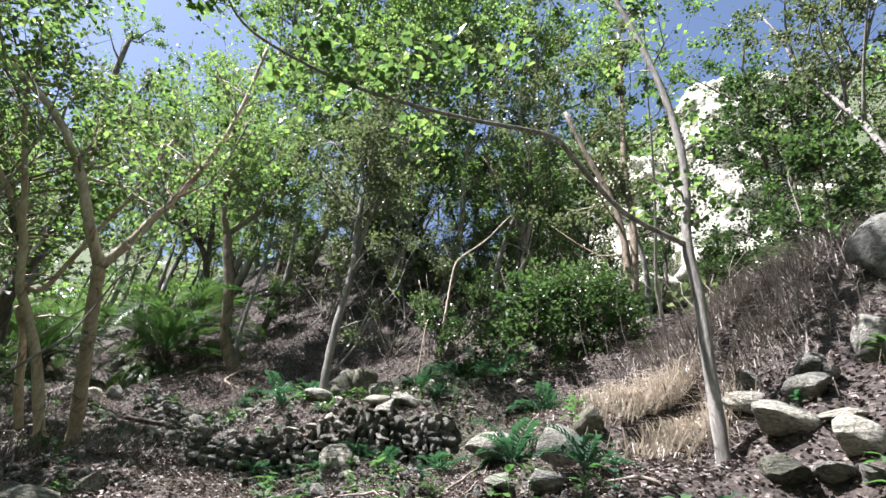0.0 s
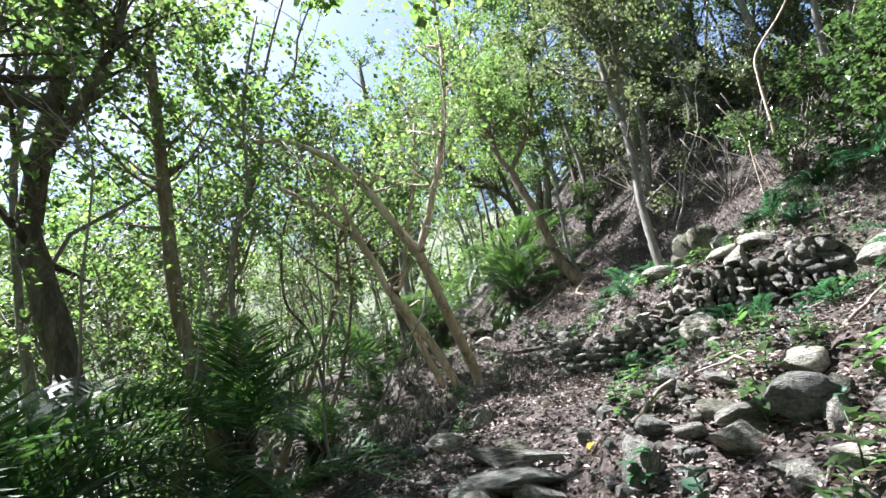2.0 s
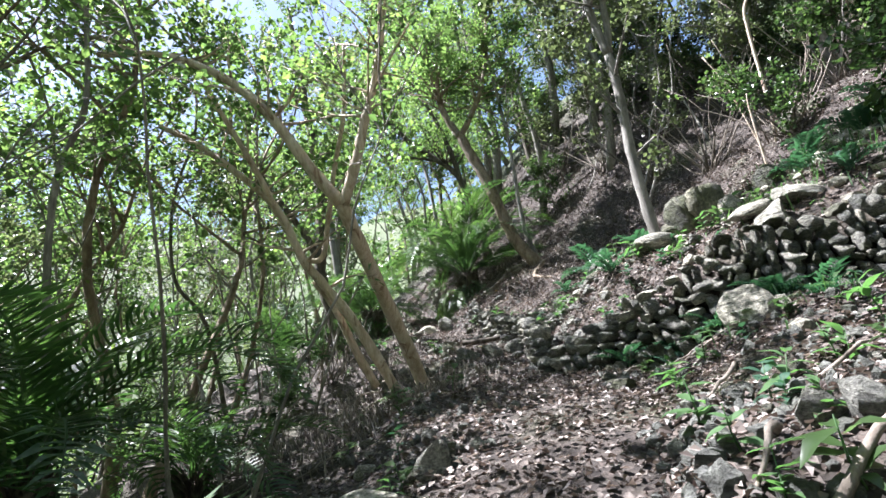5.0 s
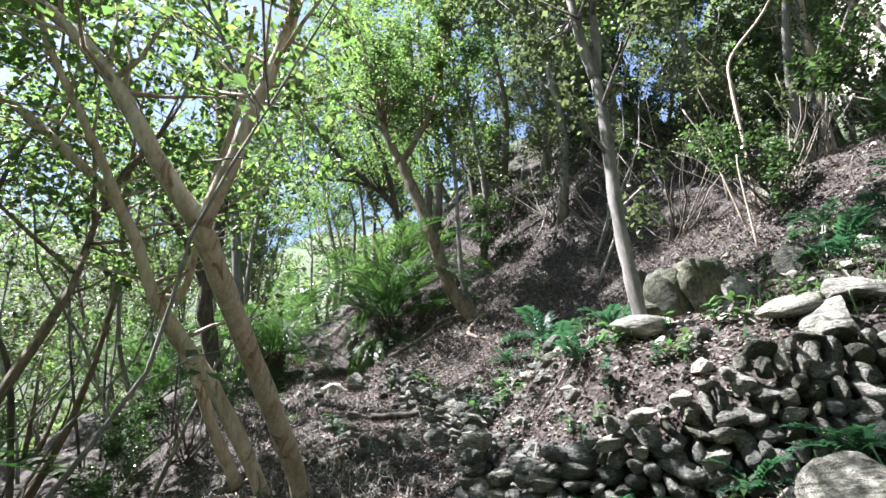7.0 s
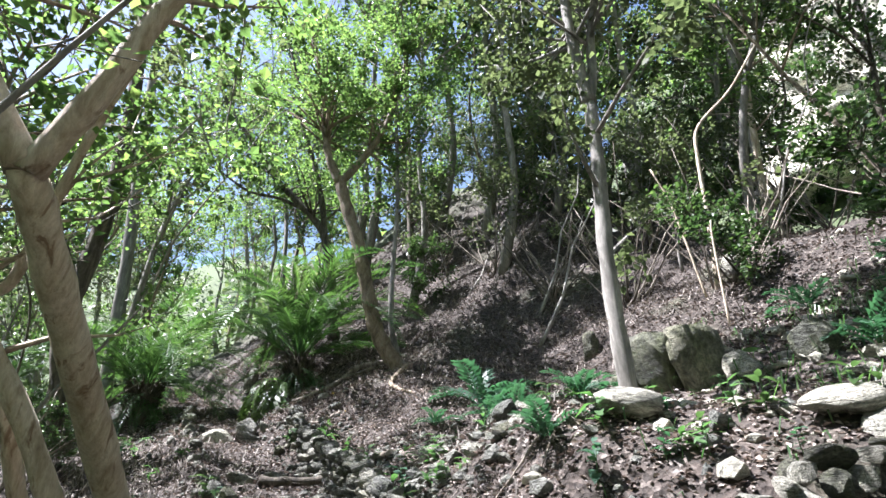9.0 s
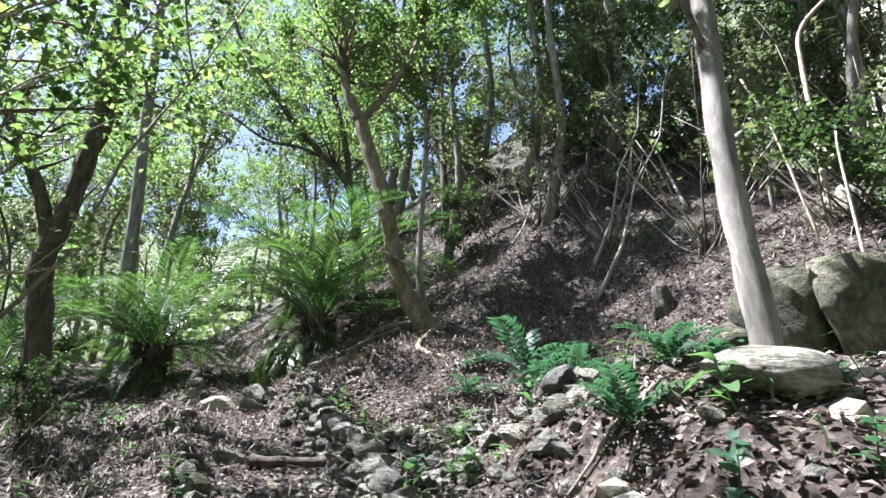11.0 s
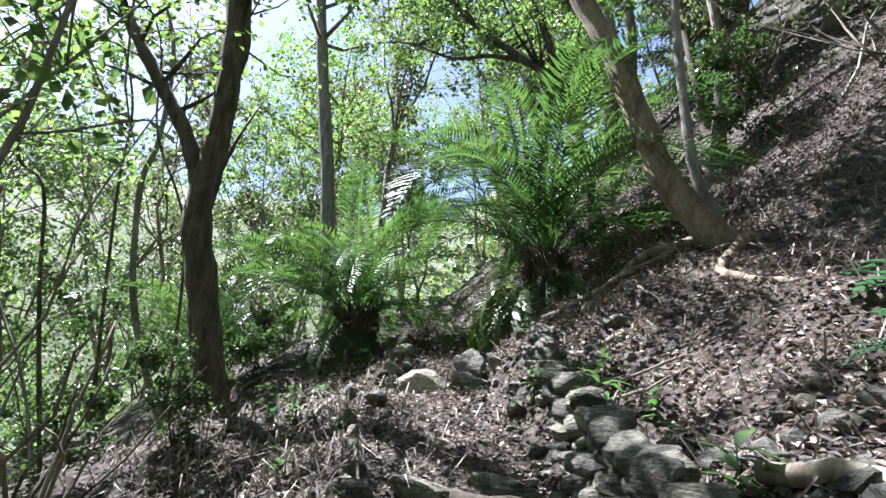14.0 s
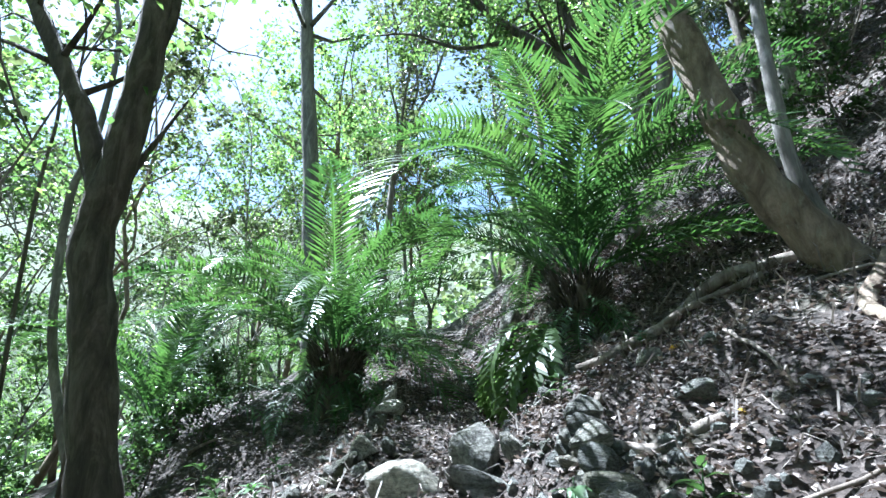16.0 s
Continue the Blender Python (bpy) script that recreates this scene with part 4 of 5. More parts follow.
strands("slope_twigs", 2600, -3.5, 13.5, (2.4, 1.8), 0.2, BRUSH, "Dead twigs and dry stalks strewn over the shaded slope", "twigs", 100, 1.8)
strands("grass_tufts", 900, -0.3, 9.5, (1.0, 1.2), 0.25, WEED, "Thin green grass among the stones on the slope", "grass", 98, 0.8)


# ---- dead thickets and bare climbers ----
def thicket(x, y, tall, seed, label="Tangle of bare grey dead stems on the slope"):
    rng = np.random.RandomState(seed)
    root = thing("dead_shrub", None, pose(*on_ground(x, y, 0.05)), label, "shrub", "dead shrubs")
    for i in range(16):
        a, t = rng.uniform(0, 6.28), tall * rng.uniform(0.5, 1.1)
        out = rng.uniform(0.3, 1.0) * t
        line = wander((rng.normal(0, 0.12), rng.normal(0, 0.12), -0.1), (math.cos(a) * out, math.sin(a) * out, t), 6, 0.07, rng)
        s = tube(Shape(), line, np.linspace(0.02, 0.006, 6) * rng.uniform(0.7, 1.3), 4)
        part("stem", s.mesh("stem", DEADWOOD if i % 3 else BARK_DARK), root)
    return root


for i, (x, y, t) in enumerate([(-2.2, 14.6, 2.6), (-0.6, 13.6, 2.4), (-3.6, 16.2, 2.6), (-5.2, 18.0, 2.5), (0.6, 15.0, 2.6), (-1.4, 17.2, 3.0), (1.9, 13.0, 2.2), (3.4, 11.0, 2.2), (4.4, 8.6, 1.6), (-7.2, 20.0, 2.6), (2.6, 17.0, 2.8), (-9.4, 9.6, 1.5), (-8.2, 6.6, 1.6)]):
    thicket(x, y, t, 700 + i)


def climber(pts, r, label, mat=BARK_DARK, name="liana"):
    pts = np.array([(pts[0][0], pts[0][1], ground_z(pts[0][0], pts[0][1]) - 0.1)] + [tuple(p) for p in pts[1:]])
    line = smooth_line(pts - pts[0], 5)
    return thing(name, tube(Shape(), line, np.linspace(r, r * 0.55, len(line)), 6, 0.1, np.random.RandomState(3)).mesh(name, mat), pose(*pts[0]), label, name)


climber([(-13.24, 10.36, 2.84), (-13.56, 9.99, 4.62), (-13.73, 9.79, 6.15), (-14.04, 9.43, 6.76), (-13.92, 9.57, 8.7), (-14.26, 9.18, 9.99)], 0.03, "Thin dark crooked liana climbing among the trees")
climber([(-13.26, 11.66, 2.77), (-13.56, 11.31, 3.93), (-13.77, 11.07, 5.04), (-13.86, 10.97, 6.63), (-13.75, 11.09, 7.4), (-13.79, 11.05, 9.31), (-14.35, 10.4, 11.28)], 0.06, "Crooked grey stem standing beside the dark tree", BARK_GREY, "sapling")
climber([(-13.44, 10.84, 4.66), (-13.62, 10.64, 6.13), (-13.63, 10.63, 7.69), (-13.87, 10.35, 8.93), (-14.06, 10.13, 9.37), (-13.81, 10.41, 10.27)], 0.025, "Thin dark liana hanging from the canopy")
climber([(-11.93, 11.22, 3.58), (-11.99, 11.16, 5.35), (-12.45, 10.75, 6.88), (-12.6, 10.62, 8.4), (-13.14, 10.14, 9.71)], 0.022, "Slim dark stem leaning over the slope", BARK_DARK, "sapling")
climber([(-10.19, 7.85, 2.21), (-10.63, 7.64, 3.77), (-11.25, 7.35, 4.83), (-11.28, 7.33, 6.53), (-10.82, 7.55, 8.08), (-10.87, 7.53, 9.86)], 0.045, "Crooked dark stem below the leaning trees", BARK_DARK, "sapling")
climber([(-7.3, 4.22, 1.78), (-7.48, 4.04, 2.97), (-7.49, 4.03, 4.53), (-7.33, 4.2, 5.55), (-7.37, 4.15, 7.29), (-7.2, 4.34, 9.15)], 0.045, "Slim grey stem rising behind the palms", BARK_GREY, "sapling")
climber([(-0.85, 13.84, 5.65), (-0.72, 13.88, 6.91), (-0.63, 13.91, 8.32), (-0.48, 13.94, 9.04), (0.3, 14.15, 9.93), (1.09, 14.37, 11.14)], 0.04, "Crooked bleached dead branch standing in the thicket", BARK_PALE, "dead_branch")
climber([(-1.09, 13.5, 6.25), (-1.34, 13.43, 7.1), (-1.58, 13.37, 7.9)], 0.022, "Pale bare stick leaning on the thicket", BARK_PALE, "dead_branch")
climber([(-1.2, 12.28, 5.15), (-1.15, 12.29, 5.91), (-1.11, 12.31, 6.27)], 0.018, "Slim white sapling stem on the slope", BARK_PALE, "sapling")

# ---- stones ----
ROCKS = {m: [rock_mesh("stone", 300 + 10 * j + i, m, 3, 0.9, 8) for i in range(4)] for j, m in enumerate((STONE, PALE_STONE, MOSSY))}
SMALL = {m: [rock_mesh("stone", 400 + 10 * j + i, m, 2, 0.8) for i in range(4)] for j, m in enumerate((STONE, PALE_STONE, MOSSY))}
GREY, PALE, MOSS, WHITE, YELLOW = "grey", "pale", "moss", "white", "yellow"
ROCK_OF = {GREY: STONE, PALE: PALE_STONE, MOSS: MOSSY, WHITE: PALE_STONE, YELLOW: PALE_STONE}
ROCK_LABEL = {GREY: "Weathered grey stone half sunk in leaf litter", PALE: "Pale rounded stone lying among litter and weeds", MOSS: "Dark mossy stone half buried in the slope",
              WHITE: "Bright pale boulder in a patch of sun", YELLOW: "Yellowish upright stone at the trail's edge"}


def stone_at(kind, x, y, wide, tall, seed, sink=0.25, name="rock", z=None):
    rng = np.random.RandomState(seed)
    me = (SMALL if wide < 0.3 else ROCKS)[ROCK_OF[kind]][rng.randint(4)]
    zz = ground_z(x, y) if z is None else z
    tip = 20 if wide < 0.35 else 9
    m = pose(x, y, zz + tall * (0.5 - sink), rng.uniform(-tip, tip), rng.uniform(-tip, tip), rng.uniform(-60, 60)) @ Matrix.Diagonal((wide * 1.12, wide * 1.05, tall * 1.55, 1))
    return thing(name, me, m, ROCK_LABEL[kind], "rock", "stones along the trail")


def boulders(rows, seed):
    for i, (kind, x, y, wide, tall) in enumerate(rows):
        stone_at(kind, x, y, wide, tall, seed + i, 0.22, "boulder" if wide > 0.4 else "rock")


boulders([(PALE, -2.39, 3.09, 0.69, 0.23), (GREY, -2.45, 3.59, 0.9, 0.18), (GREY, -1.38, 3.42, 0.3, 0.33), (GREY, -0.87, 3.73, 0.45, 0.22), (MOSS, -0.98, 3.96, 0.31, 0.14), (PALE, -0.71, 3.99, 0.33, 0.17), (GREY, -1.14, 3.61, 0.17, 0.12), (GREY, -1.2, 3.81, 0.28, 0.11), (YELLOW, -3.55, 4.76, 0.32, 0.23), (PALE, -3.7, 4.32, 0.47, 0.2), (MOSS, -2.72, 4.07, 0.41, 0.15), (GREY, -4.48, 4.68, 0.33, 0.2)], 1)
boulders([(MOSS, -2.87, 2.77, 0.28, 0.16), (GREY, -1.01, 2.97, 0.24, 0.16), (GREY, -2.05, 4.14, 0.22, 0.2), (WHITE, 0.25, 6.8, 0.66, 0.37), (WHITE, 0.83, 5.27, 0.64, 0.41), (PALE, 0.13, 4.73, 0.36, 0.18), (GREY, 0.53, 4.42, 0.43, 0.17), (MOSS, 1.19, 5.57, 0.56, 0.38), (PALE, 2.76, 5.16, 0.48, 0.24), (WHITE, 2.68, 4.48, 0.67, 0.31), (GREY, 3.15, 4.64, 0.5, 0.28), (PALE, 3.06, 4.28, 0.5, 0.15)], 13)
boulders([(GREY, 3.39, 4.96, 0.42, 0.27), (PALE, 2.96, 3.98, 0.41, 0.36), (GREY, 2.64, 3.87, 0.39, 0.15), (MOSS, 2.31, 4.0, 0.44, 0.22), (GREY, 3.45, 4.72, 0.28, 0.23), (GREY, 2.76, 3.68, 0.25, 0.21), (GREY, 3.02, 5.42, 0.39, 0.26), (GREY, -0.5, 3.68, 0.39, 0.29), (PALE, -0.36, 3.61, 0.23, 0.25), (PALE, -0.52, 4.41, 0.3, 0.2), (GREY, -1.02, 4.3, 0.29, 0.12), (MOSS, -1.22, 4.21, 0.25, 0.12)], 25)
boulders([(GREY, -0.86, 3.87, 0.43, 0.18), (GREY, -1.42, 3.89, 0.3, 0.11), (PALE, -2.82, 9.44, 0.59, 0.25), (WHITE, -1.8, 9.89, 0.34, 0.31), (PALE, -1.94, 9.76, 0.25, 0.18), (MOSS, -1.32, 9.61, 0.41, 0.35), (MOSS, -2.4, 10.47, 0.78, 0.78), (MOSS, -2.09, 10.23, 0.6, 0.84), (MOSS, -2.54, 10.66, 0.59, 0.29), (GREY, -4.31, 12.11, 0.38, 0.29), (YELLOW, -0.47, 14.17, 0.41, 0.41), (WHITE, -1.82, 7.22, 0.45, 0.39)], 37)
boulders([(WHITE, -1.43, 8.52, 0.52, 0.35), (PALE, -1.58, 7.24, 0.22, 0.19), (PALE, -1.11, 8.75, 0.59, 0.27), (PALE, -1.59, 8.75, 0.48, 0.19), (GREY, -8.97, 13.23, 0.51, 0.38), (GREY, -3.98, 10.59, 0.33, 0.18), (PALE, -3.75, 10.53, 0.2, 0.1), (WHITE, -4.29, 10.31, 0.26, 0.17), (GREY, -4.03, 9.96, 0.21, 0.08), (GREY, -3.81, 9.82, 0.15, 0.09), (MOSS, -2.98, 13.72, 0.38, 0.49), (GREY, -3.6, 12.02, 0.23, 0.15)], 49)
boulders([(MOSS, -3.77, 12.34, 0.38, 0.13), (GREY, -7.58, 10.79, 0.24, 0.13), (PALE, -4.1, 10.64, 0.13, 0.08), (GREY, -3.97, 10.44, 0.17, 0.1), (PALE, -3.02, 12.76, 0.22, 0.17), (GREY, -11.29, 16.48, 0.48, 0.6), (YELLOW, -10.75, 13.82, 0.26, 0.42), (GREY, -9.51, 12.12, 0.25, 0.18), (GREY, -8.69, 11.87, 0.16, 0.12), (GREY, -9.71, 13.01, 0.23, 0.16), (PALE, -9.53, 12.65, 0.22, 0.14), (GREY, -8.67, 13.32, 0.21, 0.26)], 61)
stone_at(GREY, 4.8, 4.95, 0.95, 0.85, 77, 0.25, "boulder")
stone_at(GREY, 3.95, 4.6, 0.55, 0.45, 78, 0.3, "boulder")

# loose stones
rng = np.random.RandomState(120)
made = 0
while made < 260:
    y = rng.uniform(1.0, 16)
    side = rng.choice([-1, 1, 1, 1])
    x = np.interp(y, TRAIL[:, 1], TRAIL[:, 0]) + side * (0.6 + abs(rng.normal(0, 1.5)))
    d = offside(x, y)
    if -1.9 < d < 6.5 and abs(d) > 0.55 and not (y > 11 and d > 2.0):
        w = 0.09 + 0.2 * rng.rand() ** 2
        stone_at([GREY, GREY, PALE, MOSS][rng.randint(4)], x, y, w, w * rng.uniform(0.45, 0.8), 500 + made, 0.3)
        made += 1


def rubble(name, count, seed, label, spread, small, big):
    """Countless small stones, each a worn lump of its own."""
    rng = np.random.RandomState(seed)
    bm = bmesh.new()
    bmesh.ops.create_icosphere(bm, subdivisions=1, radius=0.5)
    ball = np.array([v.co[:] for v in bm.verts])
    tri = np.array([[v.index for v in f.verts] for f in bm.faces])
    bm.free()
    y = rng.uniform(0, 17, count * 3)
    x = np.interp(y, TRAIL[:, 1], TRAIL[:, 0]) + np.where(rng.rand(count * 3) < 0.75, 1, -1) * np.abs(rng.normal(0.3, spread, count * 3))
    _, s, d = trail_frame(x, y)
    clump = wave(x, y, 1.6, 31) > np.where(np.abs(d) < 0.5, 0.9, -0.1)
    ok = np.where(clump & (d > -2.0) & ~((y > 11.5) & (d > 2.2)))[0][:count]
    x, y = x[ok], y[ok]
    z = height(x, y)
    n = len(x)
    size = (small + (big - small) * rng.rand(n) ** 2.5)[:, None, None]
    pts = ball[None] * (1 + 0.3 * rng.uniform(-1, 1, (n, len(ball), 1))) * rng.uniform(0.55, 1.0, (n, 1, 3)) * size
    a = rng.uniform(0, 6.28, n)
    c, sn = np.cos(a)[:, None], np.sin(a)[:, None]
    px, py = pts[..., 0] * c - pts[..., 1] * sn, pts[..., 0] * sn + pts[..., 1] * c
    v = np.stack([px + x[:, None], py + y[:, None], pts[..., 2] + z[:, None] + 0.1 * size[..., 0]], axis=-1)
    f = (np.arange(n)[:, None, None] * len(ball) + tri[None]).reshape(-1, 3)
    ob = new(name, Shape().add(v.reshape(-1, 3), f).mesh(name, STONE, smooth=False))
    return tagged(ob, label, "rubble", kind="stuff")


def slope_rubble(name, count, cx, cy, spread, seed, mat, label):
    rng = np.random.RandomState(seed)
    bm = bmesh.new()
    bmesh.ops.create_icosphere(bm, subdivisions=1, radius=0.5)
    ball = np.array([v.co[:] for v in bm.verts])
    tri = np.array([[v.index for v in f.verts] for f in bm.faces])
    bm.free()
    s = Shape()
    x, y = cx + rng.normal(0, spread[0], count), cy + rng.normal(0, spread[1], count)
    for px, py, pz in zip(x, y, height(x, y)):
        w = 0.05 + 0.2 * rng.rand() ** 2.5
        s.add(ball * (1 + 0.3 * rng.uniform(-1, 1, (len(ball), 1))) * (w, w * rng.uniform(0.6, 1), w * rng.uniform(0.4, 0.8)) + (px, py, pz + 0.1 * w), tri)
    return tagged(new(name, s.mesh(name, mat, smooth=False)), label, "rubble", kind="stuff")


slope_rubble("pale_rubble", 420, -0.9, 10.2, (1.1, 1.1), 131, PALE_STONE, "Pale broken stones spilling down the sunlit slope")
slope_rubble("terrace_rubble", 420, -4.3, 10.6, (0.9, 1.0), 132, STONE, "Grey broken stones lying above the low wall")
rubble("rubble", 3400, 130, "Small broken grey stones strewn along the trail's banks", 1.5, 0.03, 0.16)

# stone steps across the trail
STEP_ROCKS = [rock_mesh("step_stone", 340 + i, PALE_STONE if i < 1 else STONE, 3, 0.62, 8) for i in range(3)]


def stone_step(x, y, span, count, tall, seed):
    rng = np.random.RandomState(seed)
    k = np.argmin((LINE[:, 0] - x) ** 2 + (LINE[:, 1] - y) ** 2)
    wx, wy = WAY[k]
    ang = math.degrees(math.atan2(-wx, wy))
    root = thing("stone_step", None, pose(*on_ground(x, y), 0, 0, ang), "Rough step of flat stones set across the trail", "step", "stone steps")
    at = -span / 2
    for i in range(count):
        w = span / count * rng.uniform(0.85, 1.1)
        part("step_stone", STEP_ROCKS[rng.randint(3)], root, "", pose(at + w / 2, rng.uniform(-0.04, 0.04), tall * 0.15, rng.uniform(-5, 5), rng.uniform(-4, 4), rng.uniform(-8, 8)) @ Matrix.Diagonal((w * 1.1, 0.42, tall * 2.3, 1)))
        at += w
    return root


stone_step(-2.35, 3.35, 0.95, 2, 0.2, 1)
stone_step(-2.62, 3.95, 1.0, 1, 0.18, 2)
stone_step(-5.9, 10.05, 1.35, 3, 0.22, 3)
stone_step(-6.6, 10.8, 1.1, 3, 0.14, 4)
stone_step(-7.4, 11.5, 0.95, 2, 0.16, 5)
stone_step(-8.95, 12.85, 1.1, 2, 0.2, 6)
stone_step(-10.9, 15.2, 0.9, 2, 0.18, 7)

# a row of stones along the trail's lower edge
rng = np.random.RandomState(135)
for i, u in enumerate(np.arange(9.4, 14.6, 0.17)):
    k = np.argmin(np.abs(LINE[:, 1] - u))
    off = -0.72 + rng.uniform(-0.12, 0.12)
    x, y = LINE[k, 0] + WAY[k, 1] * off, LINE[k, 1] - WAY[k, 0] * off
    w = rng.uniform(0.12, 0.32)
    stone_at([GREY, PALE, MOSS, GREY][rng.randint(4)], x, y, w, w * rng.uniform(0.5, 0.8), 800 + i, 0.22)

# dry-stone walls, stone by stone
WALL_ROCKS = [rock_mesh("wall_stone", 360 + i, STONE if i < 4 else PALE_STONE if i < 7 else MOSSY, 2, 1.0, 7) for i in range(9)]


def dry_wall(name, line, label, seed, low, high, thick=0.34, batter=0.12, stand=0.0):
    """Courses of rough stones along a line; low and high are heights over the ground in front."""
    rng = np.random.RandomState(seed)
    line = np.asarray(line, float)
    seg = np.linalg.norm(np.diff(line, axis=0), axis=1)
    run = np.concatenate([[0], np.cumsum(seg)])
    root = new(name)
    tagged(root, label, "wall", kind="structure")
    level = low
    while level < high:
        course = rng.uniform(0.08, 0.17)
        u = rng.uniform(0, 0.15)
        while u < run[-1]:
            w = 0.09 + 0.18 * rng.rand() ** 1.5
            x, y = np.interp(u + w / 2, run, line[:, 0]), np.interp(u + w / 2, run, line[:, 1])
            k = min(np.searchsorted(run, u + w / 2) - 1, len(seg) - 1)
            ux, uy = (line[k + 1] - line[k]) / seg[k]
            fx, fy = uy, -ux
            z = ground_z(x + fx * 0.3, y + fy * 0.3) + level
            top = ground_z(x - fx * 0.3, y - fy * 0.3)
            if z < top + 0.1 or level < stand * rng.uniform(0.75, 1.1):
                out = rng.uniform(-0.02, 0.05) - batter * level
                m = pose(x + fx * out, y + fy * out, z + course / 2, rng.uniform(-16, 16), rng.uniform(-14, 14), math.degrees(math.atan2(uy, ux)) + rng.uniform(-12, 12))
                part("wall_stone", WALL_ROCKS[rng.randint(9)], root, "", m @ Matrix.Diagonal((w * 1.22, thick * 1.2, course * rng.uniform(1.2, 1.75), 1)))
            u += w * 0.97
        level += course * 0.92
    return root


dry_wall("wall_cross", [(-4.45, 8.5), (-3.8, 8.25), (-2.9, 8.14), (-2.0, 8.14), (-1.1, 8.2), (-0.3, 8.28)], "Dry-stone retaining wall of rough grey stones", 141, -0.05, 0.85)
dry_wall("wall_trail", [(-8.2, 13.35), (-7.6, 12.75), (-6.9, 12.05), (-6.2, 11.35), (-5.55, 10.55), (-4.9, 9.7), (-4.45, 8.6)], "Low dry-stone kerb along the trail's uphill side", 142, -0.05, 0.9, 0.36, stand=0.5)

# ---- leaf litter, sticks and roots ----
def litter(name, count, seed, spread, size, label, mat, mid=2.0, reach=19):
    rng = np.random.RandomState(seed)
    y = rng.uniform(-1, reach, count)
    x = np.interp(y, TRAIL[:, 1], TRAIL[:, 0]) + rng.normal(mid, spread, count)
    z = height(x, y)
    on_trail = np.abs(trail_frame(x, y)[2]) < 0.45
    keep = (x > -17) & (x < 5) & (~on_trail | (rng.rand(count) < 0.7))
    x, y, z = x[keep], y[keep], z[keep]
    a = rng.uniform(0, 6.28, len(x))
    s = leaves(Shape(), np.stack([x, y, z + rng.uniform(0.0, 0.035, len(x))], axis=1), np.stack([np.cos(a) * 3, np.sin(a) * 3, np.full(len(x), 0.35)], axis=1), size, rng, 0.0, 0.34, 0.35)
    return tagged(new(name, s.mesh(name, mat, smooth=False)), label, "leaves", kind="stuff")


litter("leaf_litter", 100000, 150, 2.4, 0.047, "Brown and pale fallen leaves covering trail and slope", SUNLIT_LITTER, 1.2)
litter("slope_litter", 60000, 151, 2.6, 0.058, "Brown fallen leaves strewn over the steep wooded slope", LITTER, 7.0, 25)


def stick(pts, r0, r1, label, name="fallen_branch", mat=DEADWOOD, seed=0):
    rng = np.random.RandomState(seed)
    pts = [(x, y, ground_z(x, y) + lift) for x, y, lift in pts]
    base = np.array(pts[0])
    line = smooth_line(np.array(pts) - base, 4)
    line += rng.normal(0, 0.008, line.shape)
    return thing(name, tube(Shape(), line, np.linspace(r0, r1, len(line)), 7, 0.12, rng).mesh(name, mat), pose(*base), label, "branch")


stick([(-8.9, 14.5, 0.05), (-8.3, 15.0, 0.06), (-7.9, 15.4, 0.1), (-7.2, 15.7, 0.1)], 0.05, 0.07, "Long bare fallen branch lying on the steep bank")
stick([(-8.5, 14.9, 0.03), (-8.0, 15.1, 0.05), (-7.5, 15.3, 0.05)], 0.025, 0.04, "Thin bare branch on the bank below the crooked tree")
stick([(-8.25, 13.75, 0.02), (-8.15, 13.6, 0.15), (-8.1, 13.35, 0.06), (-7.7, 13.3, 0.04), (-7.3, 13.5, 0.03)], 0.025, 0.035, "Curved bare root on the sunlit bank")
stick([(-6.62, 15.12, 0.02), (-6.6, 14.75, 0.04), (-6.72, 14.35, 0.03), (-6.45, 13.95, 0.03), (-6.0, 13.7, -0.03)], 0.075, 0.03, "Thick brown root running down the bank", "root", BARK_BROWN)
stick([(-5.85, 11.5, 0.03), (-5.5, 11.4, 0.05), (-5.2, 11.3, 0.03)], 0.045, 0.05, "Broken weathered log lying on the low wall", "log")
stick([(-7.3, 11.25, 0.08), (-6.9, 11.45, 0.09), (-6.45, 11.7, 0.1)], 0.06, 0.05, "Dark log set as a step across the trail", "log", BARK_DARK)
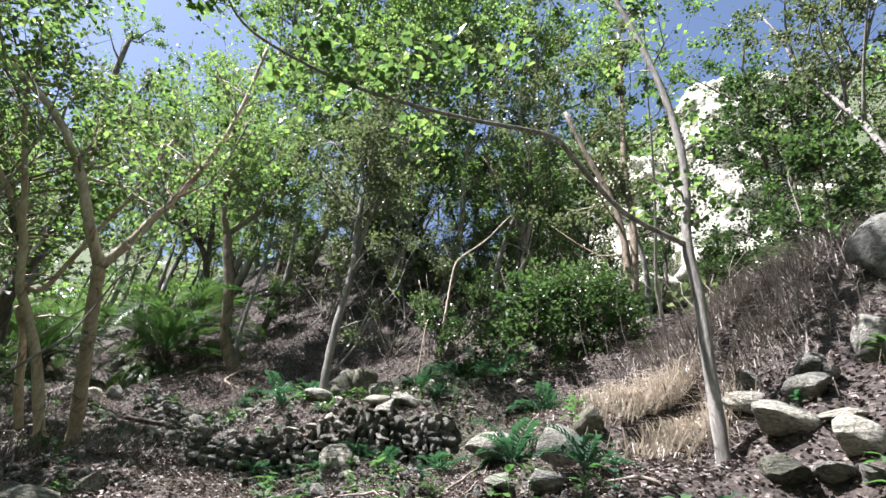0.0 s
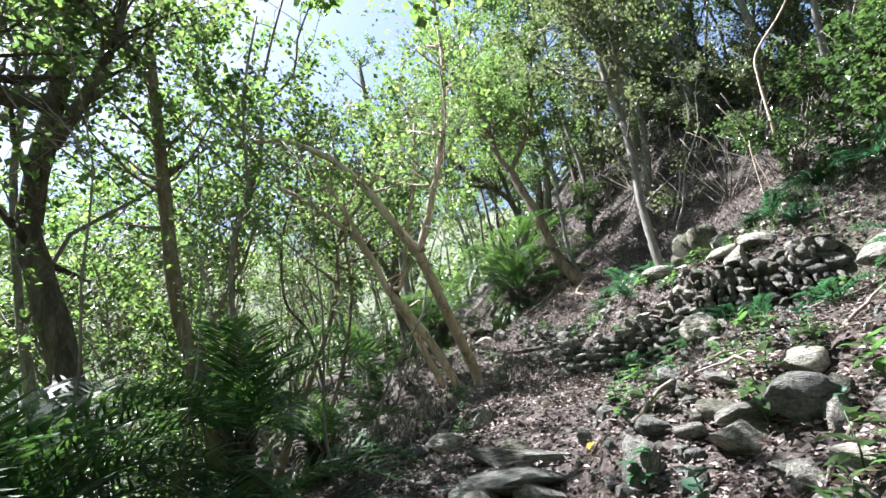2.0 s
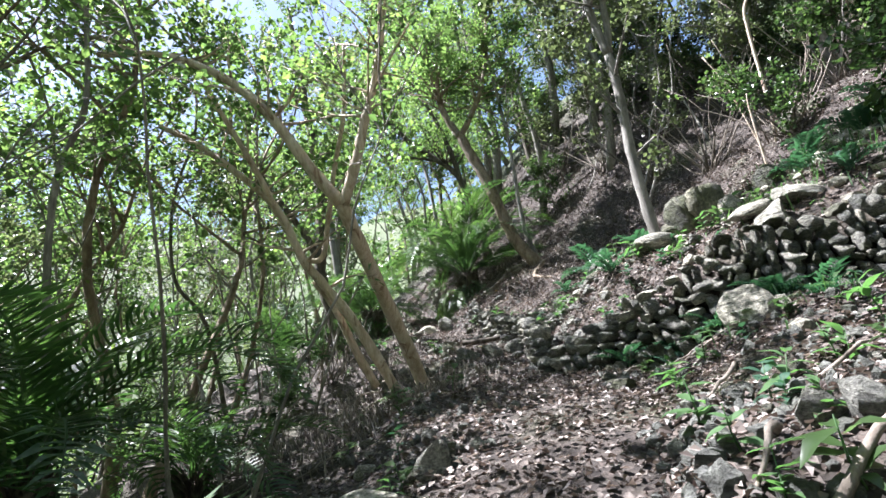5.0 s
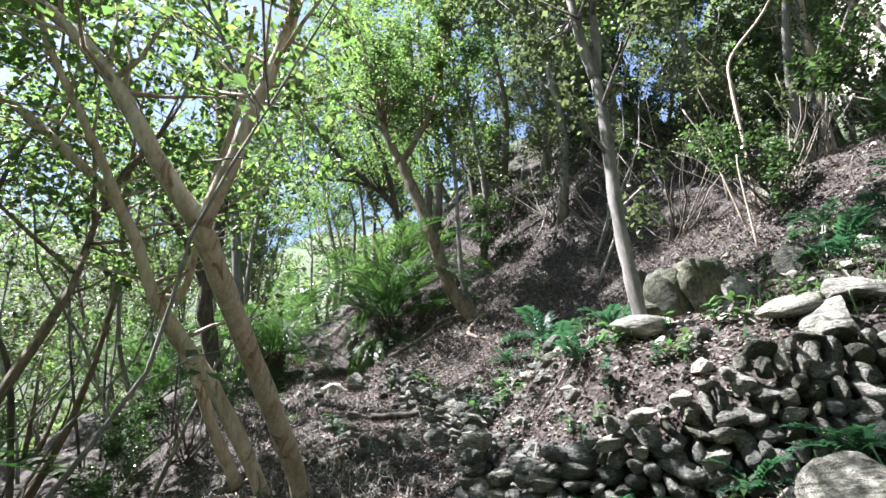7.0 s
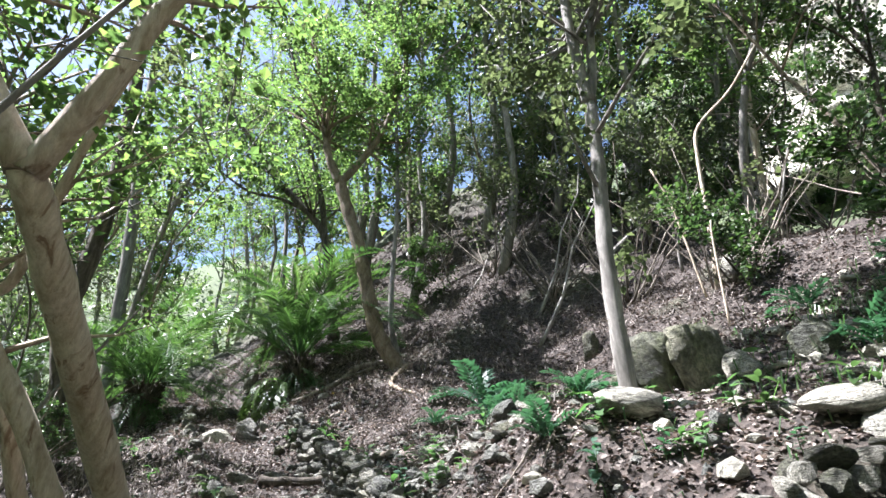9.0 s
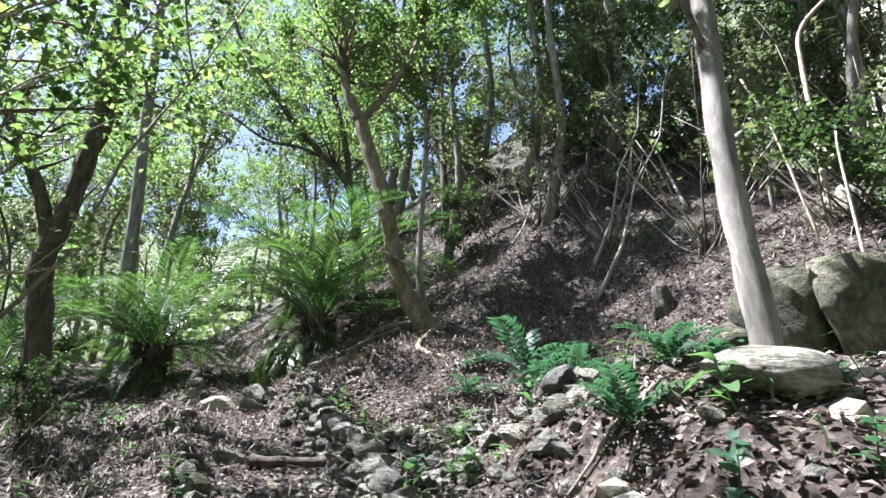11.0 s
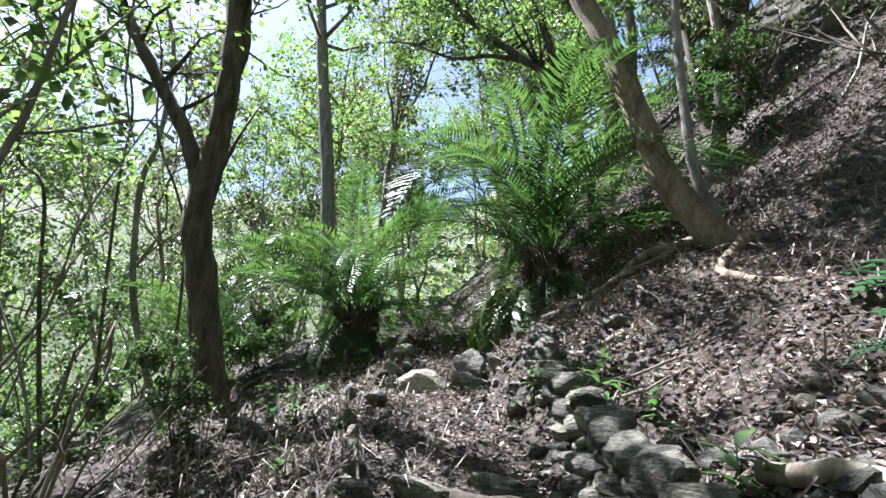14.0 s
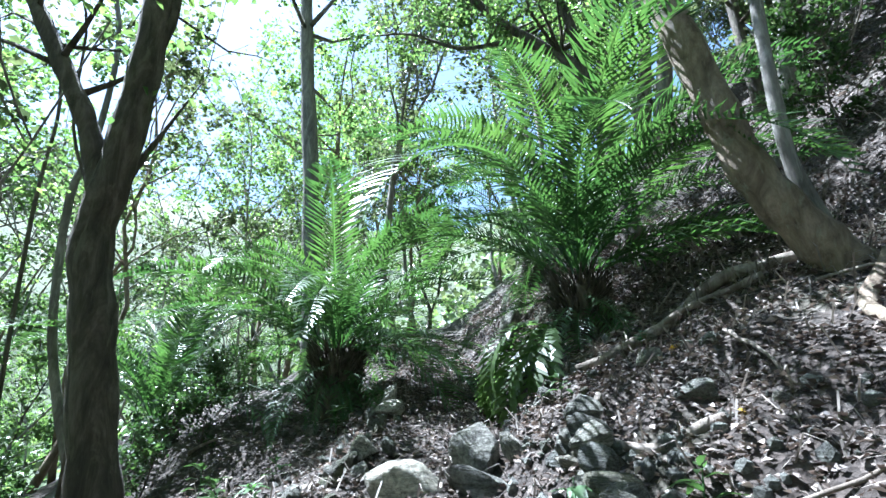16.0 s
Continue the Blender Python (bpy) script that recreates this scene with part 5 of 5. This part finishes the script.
stick([(-4.3, 3.3, 0.2), (-5.2, 3.5, 0.45), (-6.3, 3.6, 0.9)], 0.07, 0.05, "Dark fallen stem below the trail", "log", BARK_DARK)
rng = np.random.RandomState(160)
for i in range(70):
    y = rng.uniform(2, 18)
    x = np.interp(y, TRAIL[:, 1], TRAIL[:, 0]) + rng.choice([-1.3, 1, 1]) * (0.8 + abs(rng.normal(0, 1.8)))
    a, L = rng.uniform(0, 6.28), rng.uniform(0.4, 1.3)
    dx, dy = math.cos(a) * L, math.sin(a) * L
    stick([(x, y, 0.01), (x + dx * 0.5 + 0.05, y + dy * 0.5, 0.03 + 0.06 * rng.rand()), (x + dx, y + dy, 0.01)], 0.012 + 0.01 * rng.rand(), 0.006, "Thin dead stick lying on leaf litter", "stick", DEADWOOD, i)["group"] = "dead sticks"

for i, (a, r, up) in enumerate([(150, 0.9, 0.12), (190, 1.1, 0.18), (215, 0.8, 0.1), (240, 1.0, 0.2), (265, 0.7, 0.12), (175, 0.6, 0.22), (300, 0.6, 0.1)]):
    c, s_ = math.cos(radians(a)), math.sin(radians(a))
    x, y = -6.7 + 0.15 * c, 8.55 + 0.15 * s_
    stick([(x, y, 0.1), (x + c * r * 0.5, y + s_ * r * 0.5, up), (x + c * r, y + s_ * r, 0.02), (x + c * r * 1.2, y + s_ * r * 1.25, -0.05)], 0.022, 0.008, "Bleached bare root curling from the leaning trees", "root", DEADWOOD, 40 + i)
YELLOW_LEAF = leaf_material("yellow_leaf", (0.4, 0.26, 0.03), (0.5, 0.34, 0.04), (0.6, 0.42, 0.06), 0.3, 0.45, (1.0, 1.0, 1.0))
BLADE = leaf_blade("fallen_leaf", 0.14, 0.22, YELLOW_LEAF, 6)
for i, (x, y) in enumerate([(-2.05, 3.0), (-6.6, 10.7), (-7.9, 14.4), (-7.2, 10.6), (-1.9, 3.9), (-7.3, 13.6), (-3.1, 8.0)]):
    thing("fallen_leaf", BLADE, turned(*on_ground(x, y, -0.04), 70 * i, 5, 1.0, 8), "Yellow fallen leaf lying on brown litter", "leaf", "yellow leaves")
